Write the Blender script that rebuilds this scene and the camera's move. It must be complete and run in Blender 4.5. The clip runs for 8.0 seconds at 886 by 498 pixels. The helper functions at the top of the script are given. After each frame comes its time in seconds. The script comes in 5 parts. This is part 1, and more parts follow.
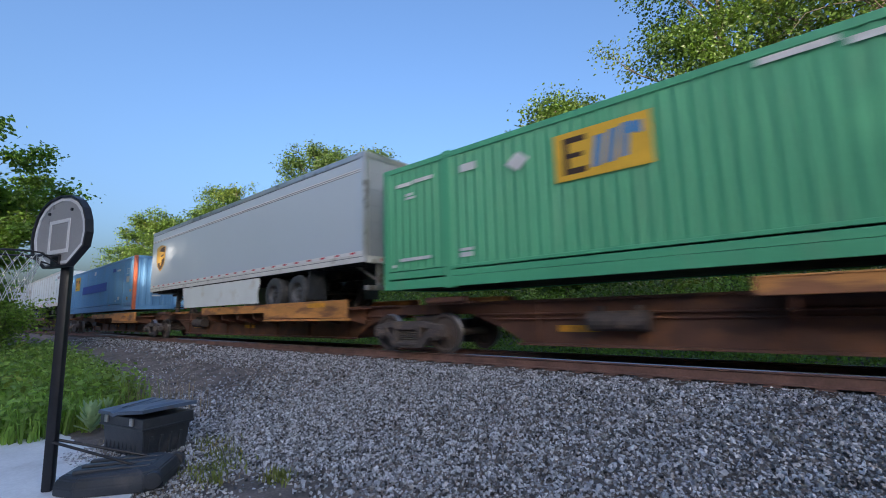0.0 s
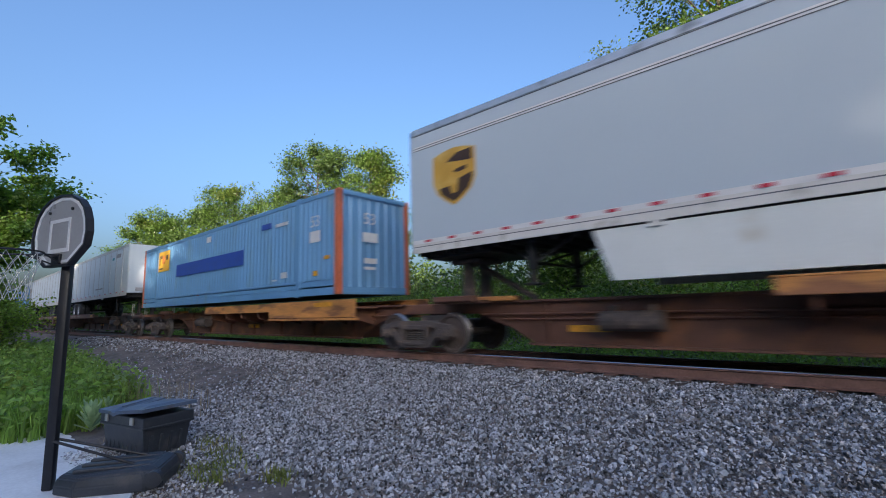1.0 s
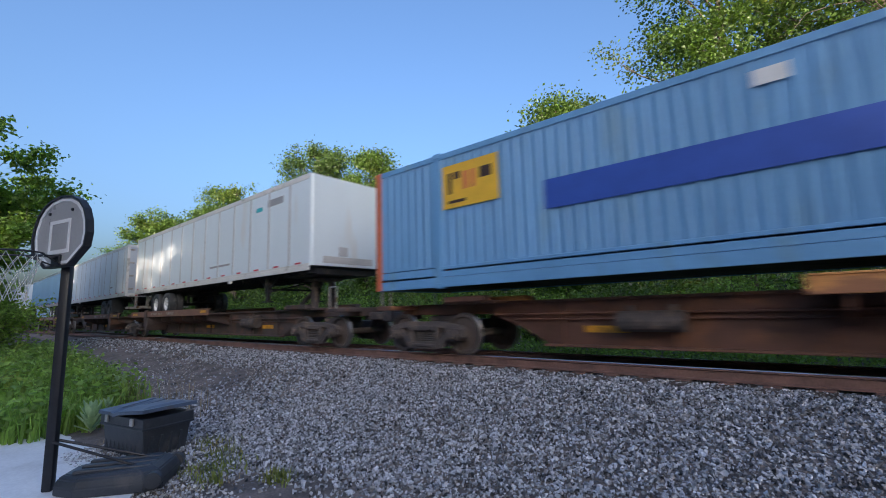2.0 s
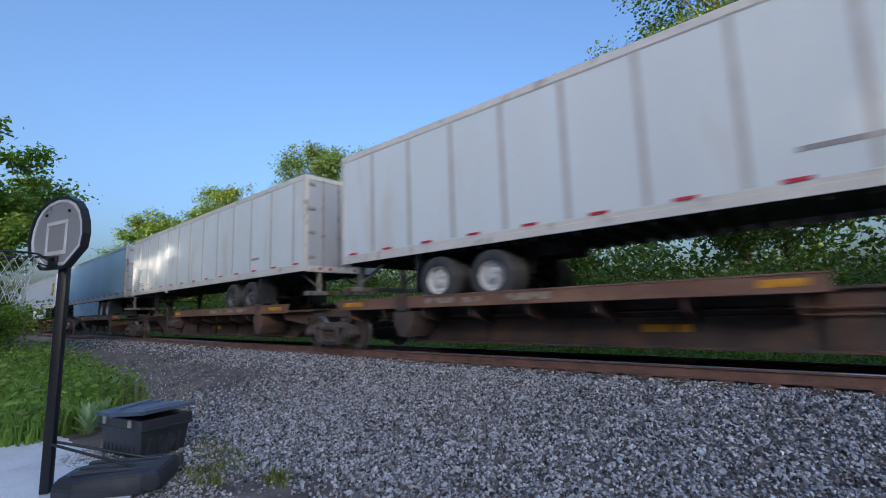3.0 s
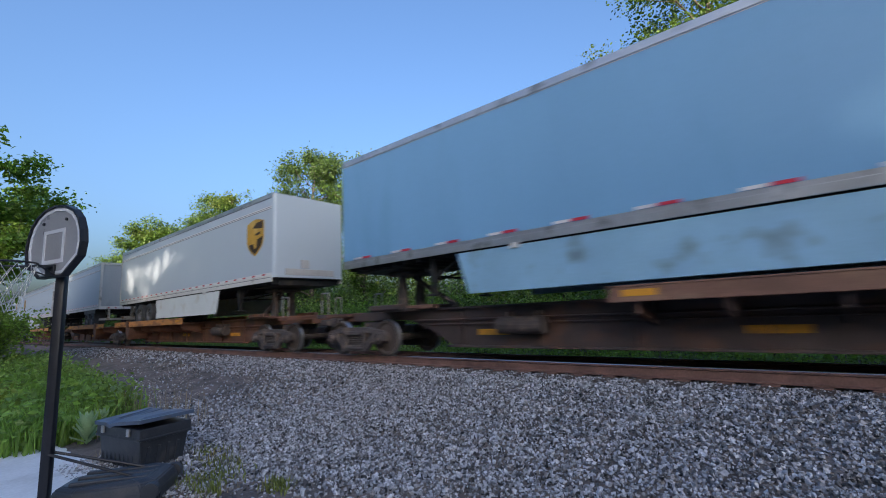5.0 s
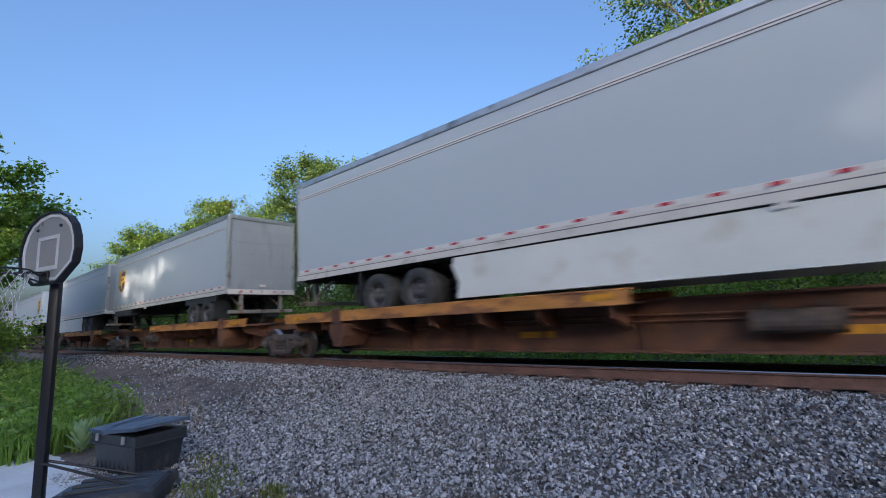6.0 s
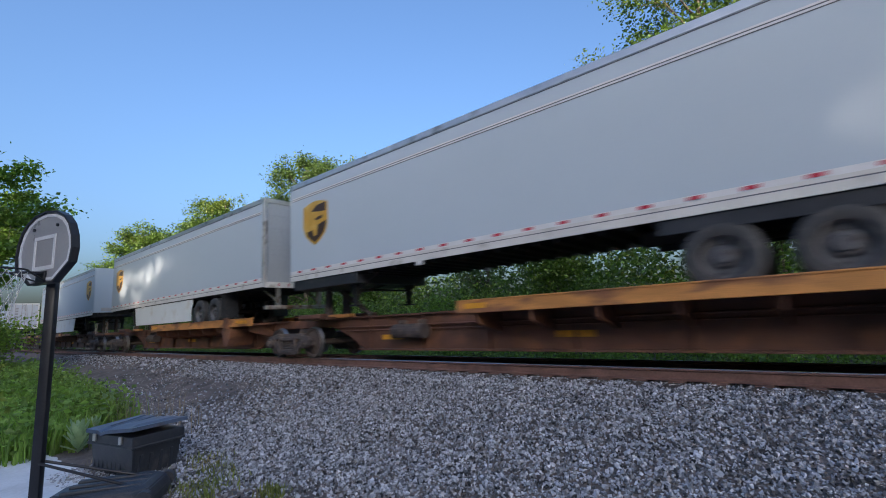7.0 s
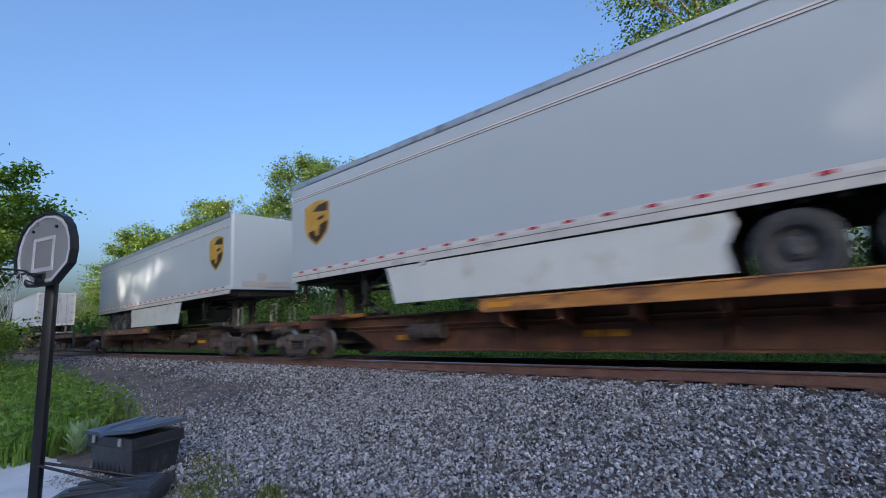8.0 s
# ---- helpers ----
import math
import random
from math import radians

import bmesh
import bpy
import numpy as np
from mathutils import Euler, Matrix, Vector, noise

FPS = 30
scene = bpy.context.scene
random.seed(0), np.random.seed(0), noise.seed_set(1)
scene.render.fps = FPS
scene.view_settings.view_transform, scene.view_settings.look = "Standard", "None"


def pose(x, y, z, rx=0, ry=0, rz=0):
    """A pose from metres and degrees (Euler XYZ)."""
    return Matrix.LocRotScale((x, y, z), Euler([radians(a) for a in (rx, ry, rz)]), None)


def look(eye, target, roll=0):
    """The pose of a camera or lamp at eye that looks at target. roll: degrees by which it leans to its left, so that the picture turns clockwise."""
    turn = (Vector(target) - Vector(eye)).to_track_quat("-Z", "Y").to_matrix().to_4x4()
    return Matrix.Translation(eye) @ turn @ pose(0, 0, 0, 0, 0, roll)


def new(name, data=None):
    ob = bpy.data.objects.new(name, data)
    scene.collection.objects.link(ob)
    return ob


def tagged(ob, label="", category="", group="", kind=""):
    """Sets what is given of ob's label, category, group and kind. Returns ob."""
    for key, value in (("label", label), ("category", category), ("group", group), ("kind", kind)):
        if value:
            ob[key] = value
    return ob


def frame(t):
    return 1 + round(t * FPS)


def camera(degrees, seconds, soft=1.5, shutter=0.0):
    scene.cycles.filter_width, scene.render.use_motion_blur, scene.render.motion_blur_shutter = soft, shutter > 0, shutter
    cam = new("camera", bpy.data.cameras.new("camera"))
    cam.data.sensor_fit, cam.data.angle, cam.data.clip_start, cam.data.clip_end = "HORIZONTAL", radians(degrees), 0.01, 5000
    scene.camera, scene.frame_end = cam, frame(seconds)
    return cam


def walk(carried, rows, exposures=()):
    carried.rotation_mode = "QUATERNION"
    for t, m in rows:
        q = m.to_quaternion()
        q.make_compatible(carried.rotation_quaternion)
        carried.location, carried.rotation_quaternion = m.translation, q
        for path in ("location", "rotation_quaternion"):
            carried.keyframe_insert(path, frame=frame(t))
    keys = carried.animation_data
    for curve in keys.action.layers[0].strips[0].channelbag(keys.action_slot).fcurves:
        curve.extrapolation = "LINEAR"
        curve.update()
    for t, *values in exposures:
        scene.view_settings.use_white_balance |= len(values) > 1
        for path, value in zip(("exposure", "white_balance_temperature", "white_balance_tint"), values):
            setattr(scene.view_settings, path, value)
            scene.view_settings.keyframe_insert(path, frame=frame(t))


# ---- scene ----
EYE = (0.0, -8.203, 0.918)
SPEED = 17.656
CLIP = 8.0


def aim(turn, tilt, lean):
    """The camera's pose at EYE from its heading, tilt and lean in degrees."""
    return pose(*EYE, 90 + tilt, 0, turn - 90) @ pose(0, 0, 0, 0, 0, lean)


cam = camera(90.08, CLIP, 1.0, 0.28)
walk(cam, [
    (0.0, aim(130.702, 7.875, -1.595)),
    (0.5, aim(130.714, 7.815, -1.535)),
    (1.0, aim(130.745, 7.848, -1.498)),
    (1.5, aim(130.790, 7.917, -1.487)),
    (3.0, aim(130.502, 7.882, -1.819)),
    (3.5, aim(130.474, 7.879, -1.904)),
    (4.0, aim(130.464, 7.948, -2.035)),
    (4.5, aim(130.438, 8.138, -2.244)),
    (6.0, aim(129.829, 8.932, -2.919)),
    (6.5, aim(129.690, 8.960, -2.969)),
    (7.0, aim(129.580, 8.869, -2.970)),
    (7.5, aim(129.526, 8.845, -3.054)),
    (8.0, aim(129.503, 8.923, -3.129))], exposures=[(0.0, 1.79, 5880, 15), (8.0, 1.79, 5880, 15)])

# ---- world, sun, exposure ----
SUN_ELEVATION, SUN_HEADING = 10.0, -45.0   # degrees; heading from +X towards +Y
world = bpy.data.worlds.new("sky")
scene.world = world
world.use_nodes = True
wn = world.node_tree.nodes
sky = wn.new("ShaderNodeTexSky")
sky.sky_type, sky.sun_disc = "NISHITA", False
sky.sun_elevation, sky.sun_rotation = radians(SUN_ELEVATION), radians(90 - SUN_HEADING)
sky.air_density, sky.dust_density, sky.ozone_density = 1.0, 7.5, 3.0
wn["Background"].inputs["Strength"].default_value = 0.12
world.node_tree.links.new(sky.outputs[0], wn["Background"].inputs["Color"])
sun = new("sun", bpy.data.lights.new("sun", "SUN"))
sun.data.energy, sun.data.angle, sun.data.color = 4.0, radians(0.6), (1.0, 0.80, 0.56)
se, sh = radians(SUN_ELEVATION), radians(SUN_HEADING)
sun.matrix_world = look((0, 0, 30), (-math.cos(se) * math.cos(sh), -math.cos(se) * math.sin(sh), 30 - math.sin(se)))

# ---- materials ----
def material(name, colour, rough=0.6, metal=0.0, grain=40.0, blotch=1.5, vary=0.25, bump=0.15, stain=None, stain_amount=0.0,
             stain_scale=2.0, stretch=(1, 1, 1), per_object=0.0, per_island=0.0, translucent=0.0, coat=0.0):
    """A surface with fine grain, broad blotches, an optional second colour in patches, and fine relief."""
    m = bpy.data.materials.new(name)
    m.use_nodes = True
    nodes, link = m.node_tree.nodes, m.node_tree.links.new
    bsdf = nodes["Principled BSDF"]
    coord = nodes.new("ShaderNodeTexCoord")
    mapping = nodes.new("ShaderNodeMapping")
    mapping.inputs["Scale"].default_value = stretch
    link(coord.outputs["Object"], mapping.inputs["Vector"])

    def noise_tex(scale, detail):
        n = nodes.new("ShaderNodeTexNoise")
        n.inputs["Scale"].default_value, n.inputs["Detail"].default_value = scale, detail
        link(mapping.outputs[0], n.inputs["Vector"])
        return n.outputs["Fac"]

    def mixed(kind, fac, a, b):
        n = nodes.new("ShaderNodeMix")
        n.data_type, n.blend_type = "RGBA", kind
        for value, socket in ((fac, n.inputs[0]), (a, n.inputs[6]), (b, n.inputs[7])):
            if isinstance(value, bpy.types.NodeSocket):
                link(value, socket)
            else:
                socket.default_value = value
        return n.outputs[2]

    def ranged(value, lo, hi, a=0.3, b=0.7):
        n = nodes.new("ShaderNodeMapRange")
        for key, v in zip(("From Min", "From Max", "To Min", "To Max"), (a, b, lo, hi)):
            n.inputs[key].default_value = v
        link(value, n.inputs["Value"])
        return n.outputs[0]

    fine, broad = noise_tex(grain, 4), noise_tex(blotch, 5)
    out = (*colour, 1)
    if stain is not None:
        out = mixed("MIX", ranged(noise_tex(stain_scale, 6), 0.0, 1.0, 0.62 - stain_amount * 0.4, 0.72 - stain_amount * 0.3), out, (*stain, 1))
    shade = nodes.new("ShaderNodeMath")
    shade.operation = "MULTIPLY"
    link(ranged(fine, 1 - vary * 0.6, 1 + vary * 0.6), shade.inputs[0])
    link(ranged(broad, 1 - vary, 1 + vary), shade.inputs[1])
    value = shade.outputs[0]
    for amount, kind, socket in ((per_object, "ShaderNodeObjectInfo", "Random"), (per_island, "ShaderNodeNewGeometry", "Random Per Island")):
        if amount:
            info, more = nodes.new(kind), nodes.new("ShaderNodeMath")
            more.operation = "MULTIPLY"
            link(ranged(info.outputs[socket], 1 - amount, 1 + amount, 0, 1), more.inputs[0])
            link(value, more.inputs[1])
            value = more.outputs[0]
    colour_out = mixed("MULTIPLY", 1.0, out, value)
    link(colour_out, bsdf.inputs["Base Color"])
    spread = min(0.1, vary * 0.4)
    link(ranged(broad, max(rough - spread, 0.02), min(rough + spread, 1)), bsdf.inputs["Roughness"])
    bsdf.inputs["Metallic"].default_value = metal
    bsdf.inputs["Coat Weight"].default_value = coat
    if bump:
        b = nodes.new("ShaderNodeBump")
        b.inputs["Strength"].default_value, b.inputs["Distance"].default_value = bump, 0.01
        link(fine, b.inputs["Height"])
        link(b.outputs[0], bsdf.inputs["Normal"])
    if translucent:
        t, mix = nodes.new("ShaderNodeBsdfTranslucent"), nodes.new("ShaderNodeMixShader")
        link(mixed("MULTIPLY", 1.0, colour_out, (1.5, 1.5, 0.7, 1)), t.inputs["Color"])
        mix.inputs[0].default_value = translucent
        link(bsdf.outputs[0], mix.inputs[1])
        link(t.outputs[0], mix.inputs[2])
        link(mix.outputs[0], nodes["Material Output"].inputs["Surface"])
    return m


M = {
    "white_panel": material("white_trailer_paint", (0.74, 0.82, 0.88), 0.36, 0, 60, 0.5, 0.04, 0.02, (0.70, 0.70, 0.69), 0.10, 0.8, (1, 1, 0.25)),
    "grey_panel": material("silver_grey_trailer_paint", (0.53, 0.615, 0.70), 0.42, 0, 60, 0.35, 0.02, 0.015),
    "blue_panel": material("blue_trailer_paint", (0.22, 0.44, 0.70), 0.22, 0, 60, 0.6, 0.05, 0.01, (0.20, 0.41, 0.65), 0.1, 0.8, (1, 1, 0.25)),
    "white_rib": material("ribbed_trailer_paint", (0.74, 0.82, 0.88), 0.42, 0, 50, 1.0, 0.04, 0.03, (0.68, 0.71, 0.73), 0.12, 1.2, (1, 1, 0.3)),
    "seam": material("panel_seam_grime", (0.50, 0.50, 0.51), 0.6, 0, 40, 2, 0.15, 0.02),
    "dark_seam": material("dark_panel_joint", (0.13, 0.14, 0.16), 0.6, 0, 40, 2, 0.15, 0.02),
    "alu": material("aluminium_rail", (0.62, 0.62, 0.62), 0.35, 0.75, 60, 1.5, 0.12, 0.05, (0.3, 0.29, 0.27), 0.15, 3),
    "white_rail": material("white_rail_paint", (0.72, 0.71, 0.69), 0.4, 0, 60, 1.5, 0.08, 0.03, (0.42, 0.4, 0.36), 0.12, 3),
    "skirt": material("white_side_skirt", (0.78, 0.82, 0.83), 0.4, 0, 30, 1.2, 0.04, 0.03, (0.68, 0.68, 0.64), 0.10, 1.5),
    "blue_skirt": material("blue_side_skirt", (0.30, 0.52, 0.72), 0.35, 0, 30, 1.2, 0.08, 0.03, (0.2, 0.3, 0.38), 0.15, 1.5),
    "door": material("rear_door_paint", (0.50, 0.54, 0.60), 0.4, 0, 40, 1.2, 0.06, 0.03, (0.38, 0.40, 0.43), 0.12, 2, (1, 1, 0.25)),
    "roll_door": material("grey_roll_door_paint", (0.36, 0.40, 0.44), 0.45, 0, 40, 1.0, 0.08, 0.03, (0.30, 0.33, 0.36), 0.15, 2, (1, 1, 0.25)),
    "steel_black": material("black_chassis_steel", (0.018, 0.018, 0.02), 0.6, 0, 50, 2, 0.3, 0.1, (0.06, 0.045, 0.035), 0.2, 3),
    "galv": material("galvanised_steel", (0.42, 0.40, 0.37), 0.5, 0.6, 50, 3, 0.2, 0.1, (0.22, 0.14, 0.09), 0.25, 4),
    "tyre": material("tyre_rubber", (0.055, 0.057, 0.062), 0.7, 0, 60, 4, 0.25, 0.2, (0.10, 0.095, 0.09), 0.2, 5),
    "hub_white": material("white_wheel_disc", (0.66, 0.67, 0.68), 0.4, 0.1, 50, 4, 0.12, 0.05, (0.3, 0.28, 0.25), 0.2, 6),
    "hub_dark": material("grey_wheel_disc", (0.14, 0.14, 0.15), 0.5, 0.3, 50, 4, 0.2, 0.05, (0.05, 0.045, 0.04), 0.25, 6),
    "red": material("red_reflective_tape", (0.55, 0.03, 0.06), 0.35, 0, 80, 5, 0.1, 0.02),
    "white_tape": material("white_reflective_tape", (0.78, 0.78, 0.80), 0.3, 0, 80, 5, 0.06, 0.02),
    "amber": material("amber_marker", (0.75, 0.36, 0.02), 0.4, 0, 80, 5, 0.1, 0.02),
    "gold": material("gold_decal", (0.62, 0.36, 0.05), 0.4, 0, 60, 3, 0.1, 0.02, (0.66, 0.47, 0.14), 0.3, 1.5),
    "brown": material("brown_decal", (0.055, 0.030, 0.018), 0.4, 0, 60, 3, 0.1, 0.02),
    "yellow": material("yellow_decal", (0.78, 0.47, 0.035), 0.5, 0, 60, 3, 0.08, 0.02),
    "sky_blue": material("light_blue_decal", (0.10, 0.28, 0.55), 0.5, 0, 60, 3, 0.08, 0.02),
    "dark_blue": material("dark_blue_decal", (0.035, 0.09, 0.42), 0.5, 0, 60, 3, 0.1, 0.02),
    "teal": material("teal_decal", (0.04, 0.36, 0.42), 0.45, 0, 60, 3, 0.1, 0.02),
    "white_mark": material("white_marking", (0.70, 0.71, 0.72), 0.5, 0, 60, 3, 0.1, 0.02),
    "grey_mark": material("grey_marking", (0.33, 0.33, 0.35), 0.5, 0, 60, 3, 0.1, 0.02),
    "green_box": material("green_container_paint", (0.10, 0.42, 0.225), 0.42, 0, 50, 0.8, 0.08, 0.04, (0.13, 0.41, 0.23), 0.15, 1.5, (1, 1, 0.3)),
    "blue_box": material("blue_container_paint", (0.15, 0.34, 0.60), 0.42, 0, 50, 0.8, 0.10, 0.04, (0.16, 0.31, 0.47), 0.14, 1.5, (1, 1, 0.3)),
    "orange_box": material("orange_container_paint", (0.62, 0.16, 0.07), 0.5, 0, 50, 1.5, 0.14, 0.05, (0.34, 0.1, 0.06), 0.15, 3),
    "car_rust": material("rust_brown_car_paint", (0.145, 0.070, 0.048), 0.6, 0, 40, 1.4, 0.35, 0.2, (0.21, 0.095, 0.05), 0.30, 1.6, (1, 1, 1.6)),
    "car_dark": material("dark_brown_car_paint", (0.085, 0.064, 0.060), 0.6, 0, 40, 1.4, 0.30, 0.2, (0.145, 0.08, 0.058), 0.30, 1.6, (1, 1, 1.6)),
    "deck_gold": material("weathered_yellow_deck_edge", (0.60, 0.275, 0.08), 0.6, 0, 40, 1.6, 0.25, 0.2, (0.28, 0.125, 0.06), 0.33, 2.2, (0.6, 1, 2)),
    "deck_brown": material("weathered_brown_deck_edge", (0.22, 0.12, 0.085), 0.65, 0, 40, 1.6, 0.25, 0.2, (0.25, 0.15, 0.10), 0.2, 2.2, (0.6, 1, 2)),
    "faded": material("faded_pale_stencil", (0.36, 0.30, 0.25), 0.7, 0, 60, 6, 0.3, 0.05, (0.2, 0.12, 0.09), 0.4, 7),
    "safety": material("yellow_safety_stripe", (0.70, 0.33, 0.025), 0.55, 0, 60, 5, 0.18, 0.05, (0.3, 0.15, 0.03), 0.15, 6),
    "truck": material("grimy_cast_steel", (0.088, 0.074, 0.072), 0.8, 0.0, 40, 4, 0.30, 0.3, (0.17, 0.125, 0.10), 0.25, 5),
    "wheel_steel": material("rolled_wheel_steel", (0.10, 0.078, 0.070), 0.7, 0.0, 40, 5, 0.25, 0.15, (0.07, 0.05, 0.04), 0.3, 5),
    "tread": material("polished_wheel_tread", (0.40, 0.38, 0.37), 0.35, 0.9, 80, 5, 0.08, 0.02),
    "rail_side": material("rusty_rail", (0.19, 0.105, 0.085), 0.8, 0.0, 30, 2.5, 0.25, 0.2, (0.15, 0.085, 0.07), 0.3, 3),
    "rail_top": material("polished_rail_head", (0.55, 0.56, 0.58), 0.22, 0.95, 80, 3, 0.1, 0.02),
    "tie": material("weathered_timber_tie", (0.085, 0.065, 0.055), 0.9, 0, 25, 3, 0.35, 0.4, (0.15, 0.13, 0.12), 0.3, 4, (1, 0.15, 1), 0.25),
    "stone": material("crushed_grey_stone", (0.335, 0.345, 0.375), 0.85, 0, 55, 6, 0.25, 0.4, (0.21, 0.195, 0.19), 0.25, 9, per_island=0.92),
    "chip": material("pale_stone_chippings", (0.42, 0.42, 0.43), 0.9, 0, 55, 6, 0.25, 0.3, per_island=0.4),
    "ground": material("gravel_bed", (0.150, 0.126, 0.116), 0.95, 0, 38, 2.5, 0.45, 0.8, (0.11, 0.088, 0.076), 0.3, 0.5),
    "pad": material("pale_concrete", (0.80, 0.80, 0.81), 0.85, 0, 30, 1.2, 0.10, 0.2, (0.68, 0.675, 0.67), 0.2, 1.5),
    "plastic": material("dark_moulded_plastic", (0.032, 0.037, 0.047), 0.42, 0, 60, 5, 0.22, 0.1, (0.06, 0.06, 0.065), 0.12, 4),
    "lid": material("dusty_blue_black_plastic", (0.085, 0.115, 0.175), 0.45, 0, 60, 4, 0.25, 0.1, (0.09, 0.095, 0.11), 0.2, 5),
    "pole": material("black_painted_pole", (0.016, 0.017, 0.022), 0.45, 0.2, 50, 6, 0.2, 0.05),
    "board": material("smoky_grey_backboard", (0.32, 0.32, 0.33), 0.3, 0, 60, 2, 0.1, 0.02),
    "board_rim": material("black_backboard_edge", (0.02, 0.02, 0.024), 0.5, 0, 60, 4, 0.2, 0.05),
    "net": material("white_nylon_net", (0.66, 0.66, 0.64), 0.8, 0, 80, 8, 0.1, 0.1),
    "chrome": material("dull_metal_latch", (0.55, 0.54, 0.52), 0.35, 0.8, 60, 8, 0.15, 0.05),
    "bark": material("grey_brown_bark", (0.085, 0.070, 0.055), 0.95, 0, 14, 2, 0.4, 0.6, (0.14, 0.125, 0.10), 0.25, 3, (1, 1, 0.25)),
    "leaf": material("green_leaves", (0.085, 0.150, 0.028), 0.42, 0, 8, 0.35, 0.25, 0.0, (0.120, 0.145, 0.022), 0.18, 0.25, per_island=0.5, translucent=0.45),
    # brighter copy of the leaves, with sunlight put into the colour
    "leaf_sunlit": material("sunlit_tone_leaves", (0.17, 0.28, 0.055), 0.5, 0, 8, 0.4, 0.25, 0.0, (0.16, 0.19, 0.035), 0.2, 0.3, per_island=0.45, translucent=0.5),
    "leaf_dark": material("deep_green_leaves", (0.070, 0.125, 0.030), 0.55, 0, 8, 0.35, 0.25, 0.0, (0.06, 0.11, 0.022), 0.2, 0.3, per_island=0.45, translucent=0.42),
    "weed": material("roadside_weeds", (0.20, 0.32, 0.065), 0.55, 0, 8, 0.6, 0.25, 0.0, (0.20, 0.26, 0.05), 0.2, 0.8, per_island=0.4, translucent=0.35),
    "mullein": material("pale_woolly_leaves", (0.30, 0.42, 0.24), 0.8, 0, 30, 3, 0.15, 0.1, translucent=0.2),
    "dry": material("dry_straw_stems", (0.30, 0.23, 0.13), 0.85, 0, 20, 3, 0.25, 0.1, per_island=0.35),
    "straw": material("bleached_straw", (0.55, 0.49, 0.43), 0.85, 0, 20, 3, 0.25, 0.1, per_island=0.4),
    "tuft": material("yellow_green_tufts", (0.17, 0.20, 0.045), 0.7, 0, 10, 1.5, 0.3, 0.0, (0.24, 0.20, 0.08), 0.2, 2, per_island=0.4, translucent=0.25),
}


# ---- mesh tools ----
def box(bm, x0, x1, y0, y1, z0, z1, bevel=0.0):
    """A box with softened edges."""
    r = bmesh.ops.create_cube(bm, size=1.0, matrix=Matrix.LocRotScale(((x0 + x1) / 2, (y0 + y1) / 2, (z0 + z1) / 2), None, (abs(x1 - x0), abs(y1 - y0), abs(z1 - z0))))
    if bevel:
        edges = list({e for v in r["verts"] for e in v.link_edges})
        bmesh.ops.bevel(bm, geom=edges, offset=bevel, segments=2, affect="EDGES", profile=0.5)
    return bm


def rod(bm, a, b, r0, r1=None, seg=10, caps=True):
    """A round bar from a to b."""
    a, b = Vector(a), Vector(b)
    d = b - a
    m = Matrix.Translation((a + b) / 2) @ d.to_track_quat("Z", "Y").to_matrix().to_4x4()
    bmesh.ops.create_cone(bm, cap_ends=caps, segments=seg, radius1=r0, radius2=r0 if r1 is None else r1, depth=d.length, matrix=m)
    return bm


def prism(bm, outline, y0, y1, bevel=0.0):
    """An outline in x and z, drawn out from y0 to y1."""
    a = [bm.verts.new((x, y0, z)) for x, z in outline]
    b = [bm.verts.new((x, y1, z)) for x, z in outline]
    faces = [bm.faces.new(a), bm.faces.new(b[::-1])]
    n = len(a)
    faces += [bm.faces.new((a[i], b[i], b[(i + 1) % n], a[(i + 1) % n])) for i in range(n)]
    bmesh.ops.recalc_face_normals(bm, faces=faces)
    if bevel:
        bmesh.ops.bevel(bm, geom=list({e for f in faces for e in f.edges}), offset=bevel, segments=2, affect="EDGES", profile=0.5)
    return bm


def spun(bm, profile, centre, axis="Y", seg=32):
    """A ring-shaped body: profile rows of (radius, offset along the axis), turned about it, closed on itself."""
    c = Vector(centre)
    rings = []
    for i in range(seg):
        a = 2 * math.pi * i / seg
        ring = []
        for r, o in profile:
            p = (r * math.cos(a), o, r * math.sin(a)) if axis == "Y" else ((r * math.cos(a), r * math.sin(a), o) if axis == "Z" else (o, r * math.cos(a), r * math.sin(a)))
            ring.append(bm.verts.new(c + Vector(p)))
        rings.append(ring)
    n = len(profile)
    faces = []
    for i in range(seg):
        p, q = rings[i], rings[(i + 1) % seg]
        for j in range(n):
            k = (j + 1) % n
            faces.append(bm.faces.new((p[j], p[k], q[k], q[j])))
    bmesh.ops.recalc_face_normals(bm, faces=faces)
    return bm


def mesh_of(name, bm, mat, smooth=False):
    me = bpy.data.meshes.new(name)
    bm.to_mesh(me)
    bm.free()
    me.materials.append(mat)
    if smooth:
        me.shade_smooth()
        me.set_sharp_from_angle(angle=radians(35))
    return me


def part(name, bm, mat, parent, label="", smooth=False, m=None):
    """One mesh object under a thing or a part. bm may also be a ready mesh."""
    me = bm if isinstance(bm, bpy.types.Mesh) else mesh_of(name, bm, mat, smooth)
    ob = new(name, me)
    ob.parent = parent
    if m is not None:
        ob.matrix_basis = m
    return tagged(ob, label) if label else ob


def thing(name, label, category, group="", kind="", m=None):
    ob = new(name)
    if m is not None:
        ob.matrix_basis = m
    return tagged(ob, label, category, group, kind)


def joined(name, verts, faces, mat, smooth=False):
    me = bpy.data.meshes.new(name)
    me.from_pydata(verts, [], faces)
    me.materials.append(mat)
    if smooth:
        me.shade_smooth()
    return me


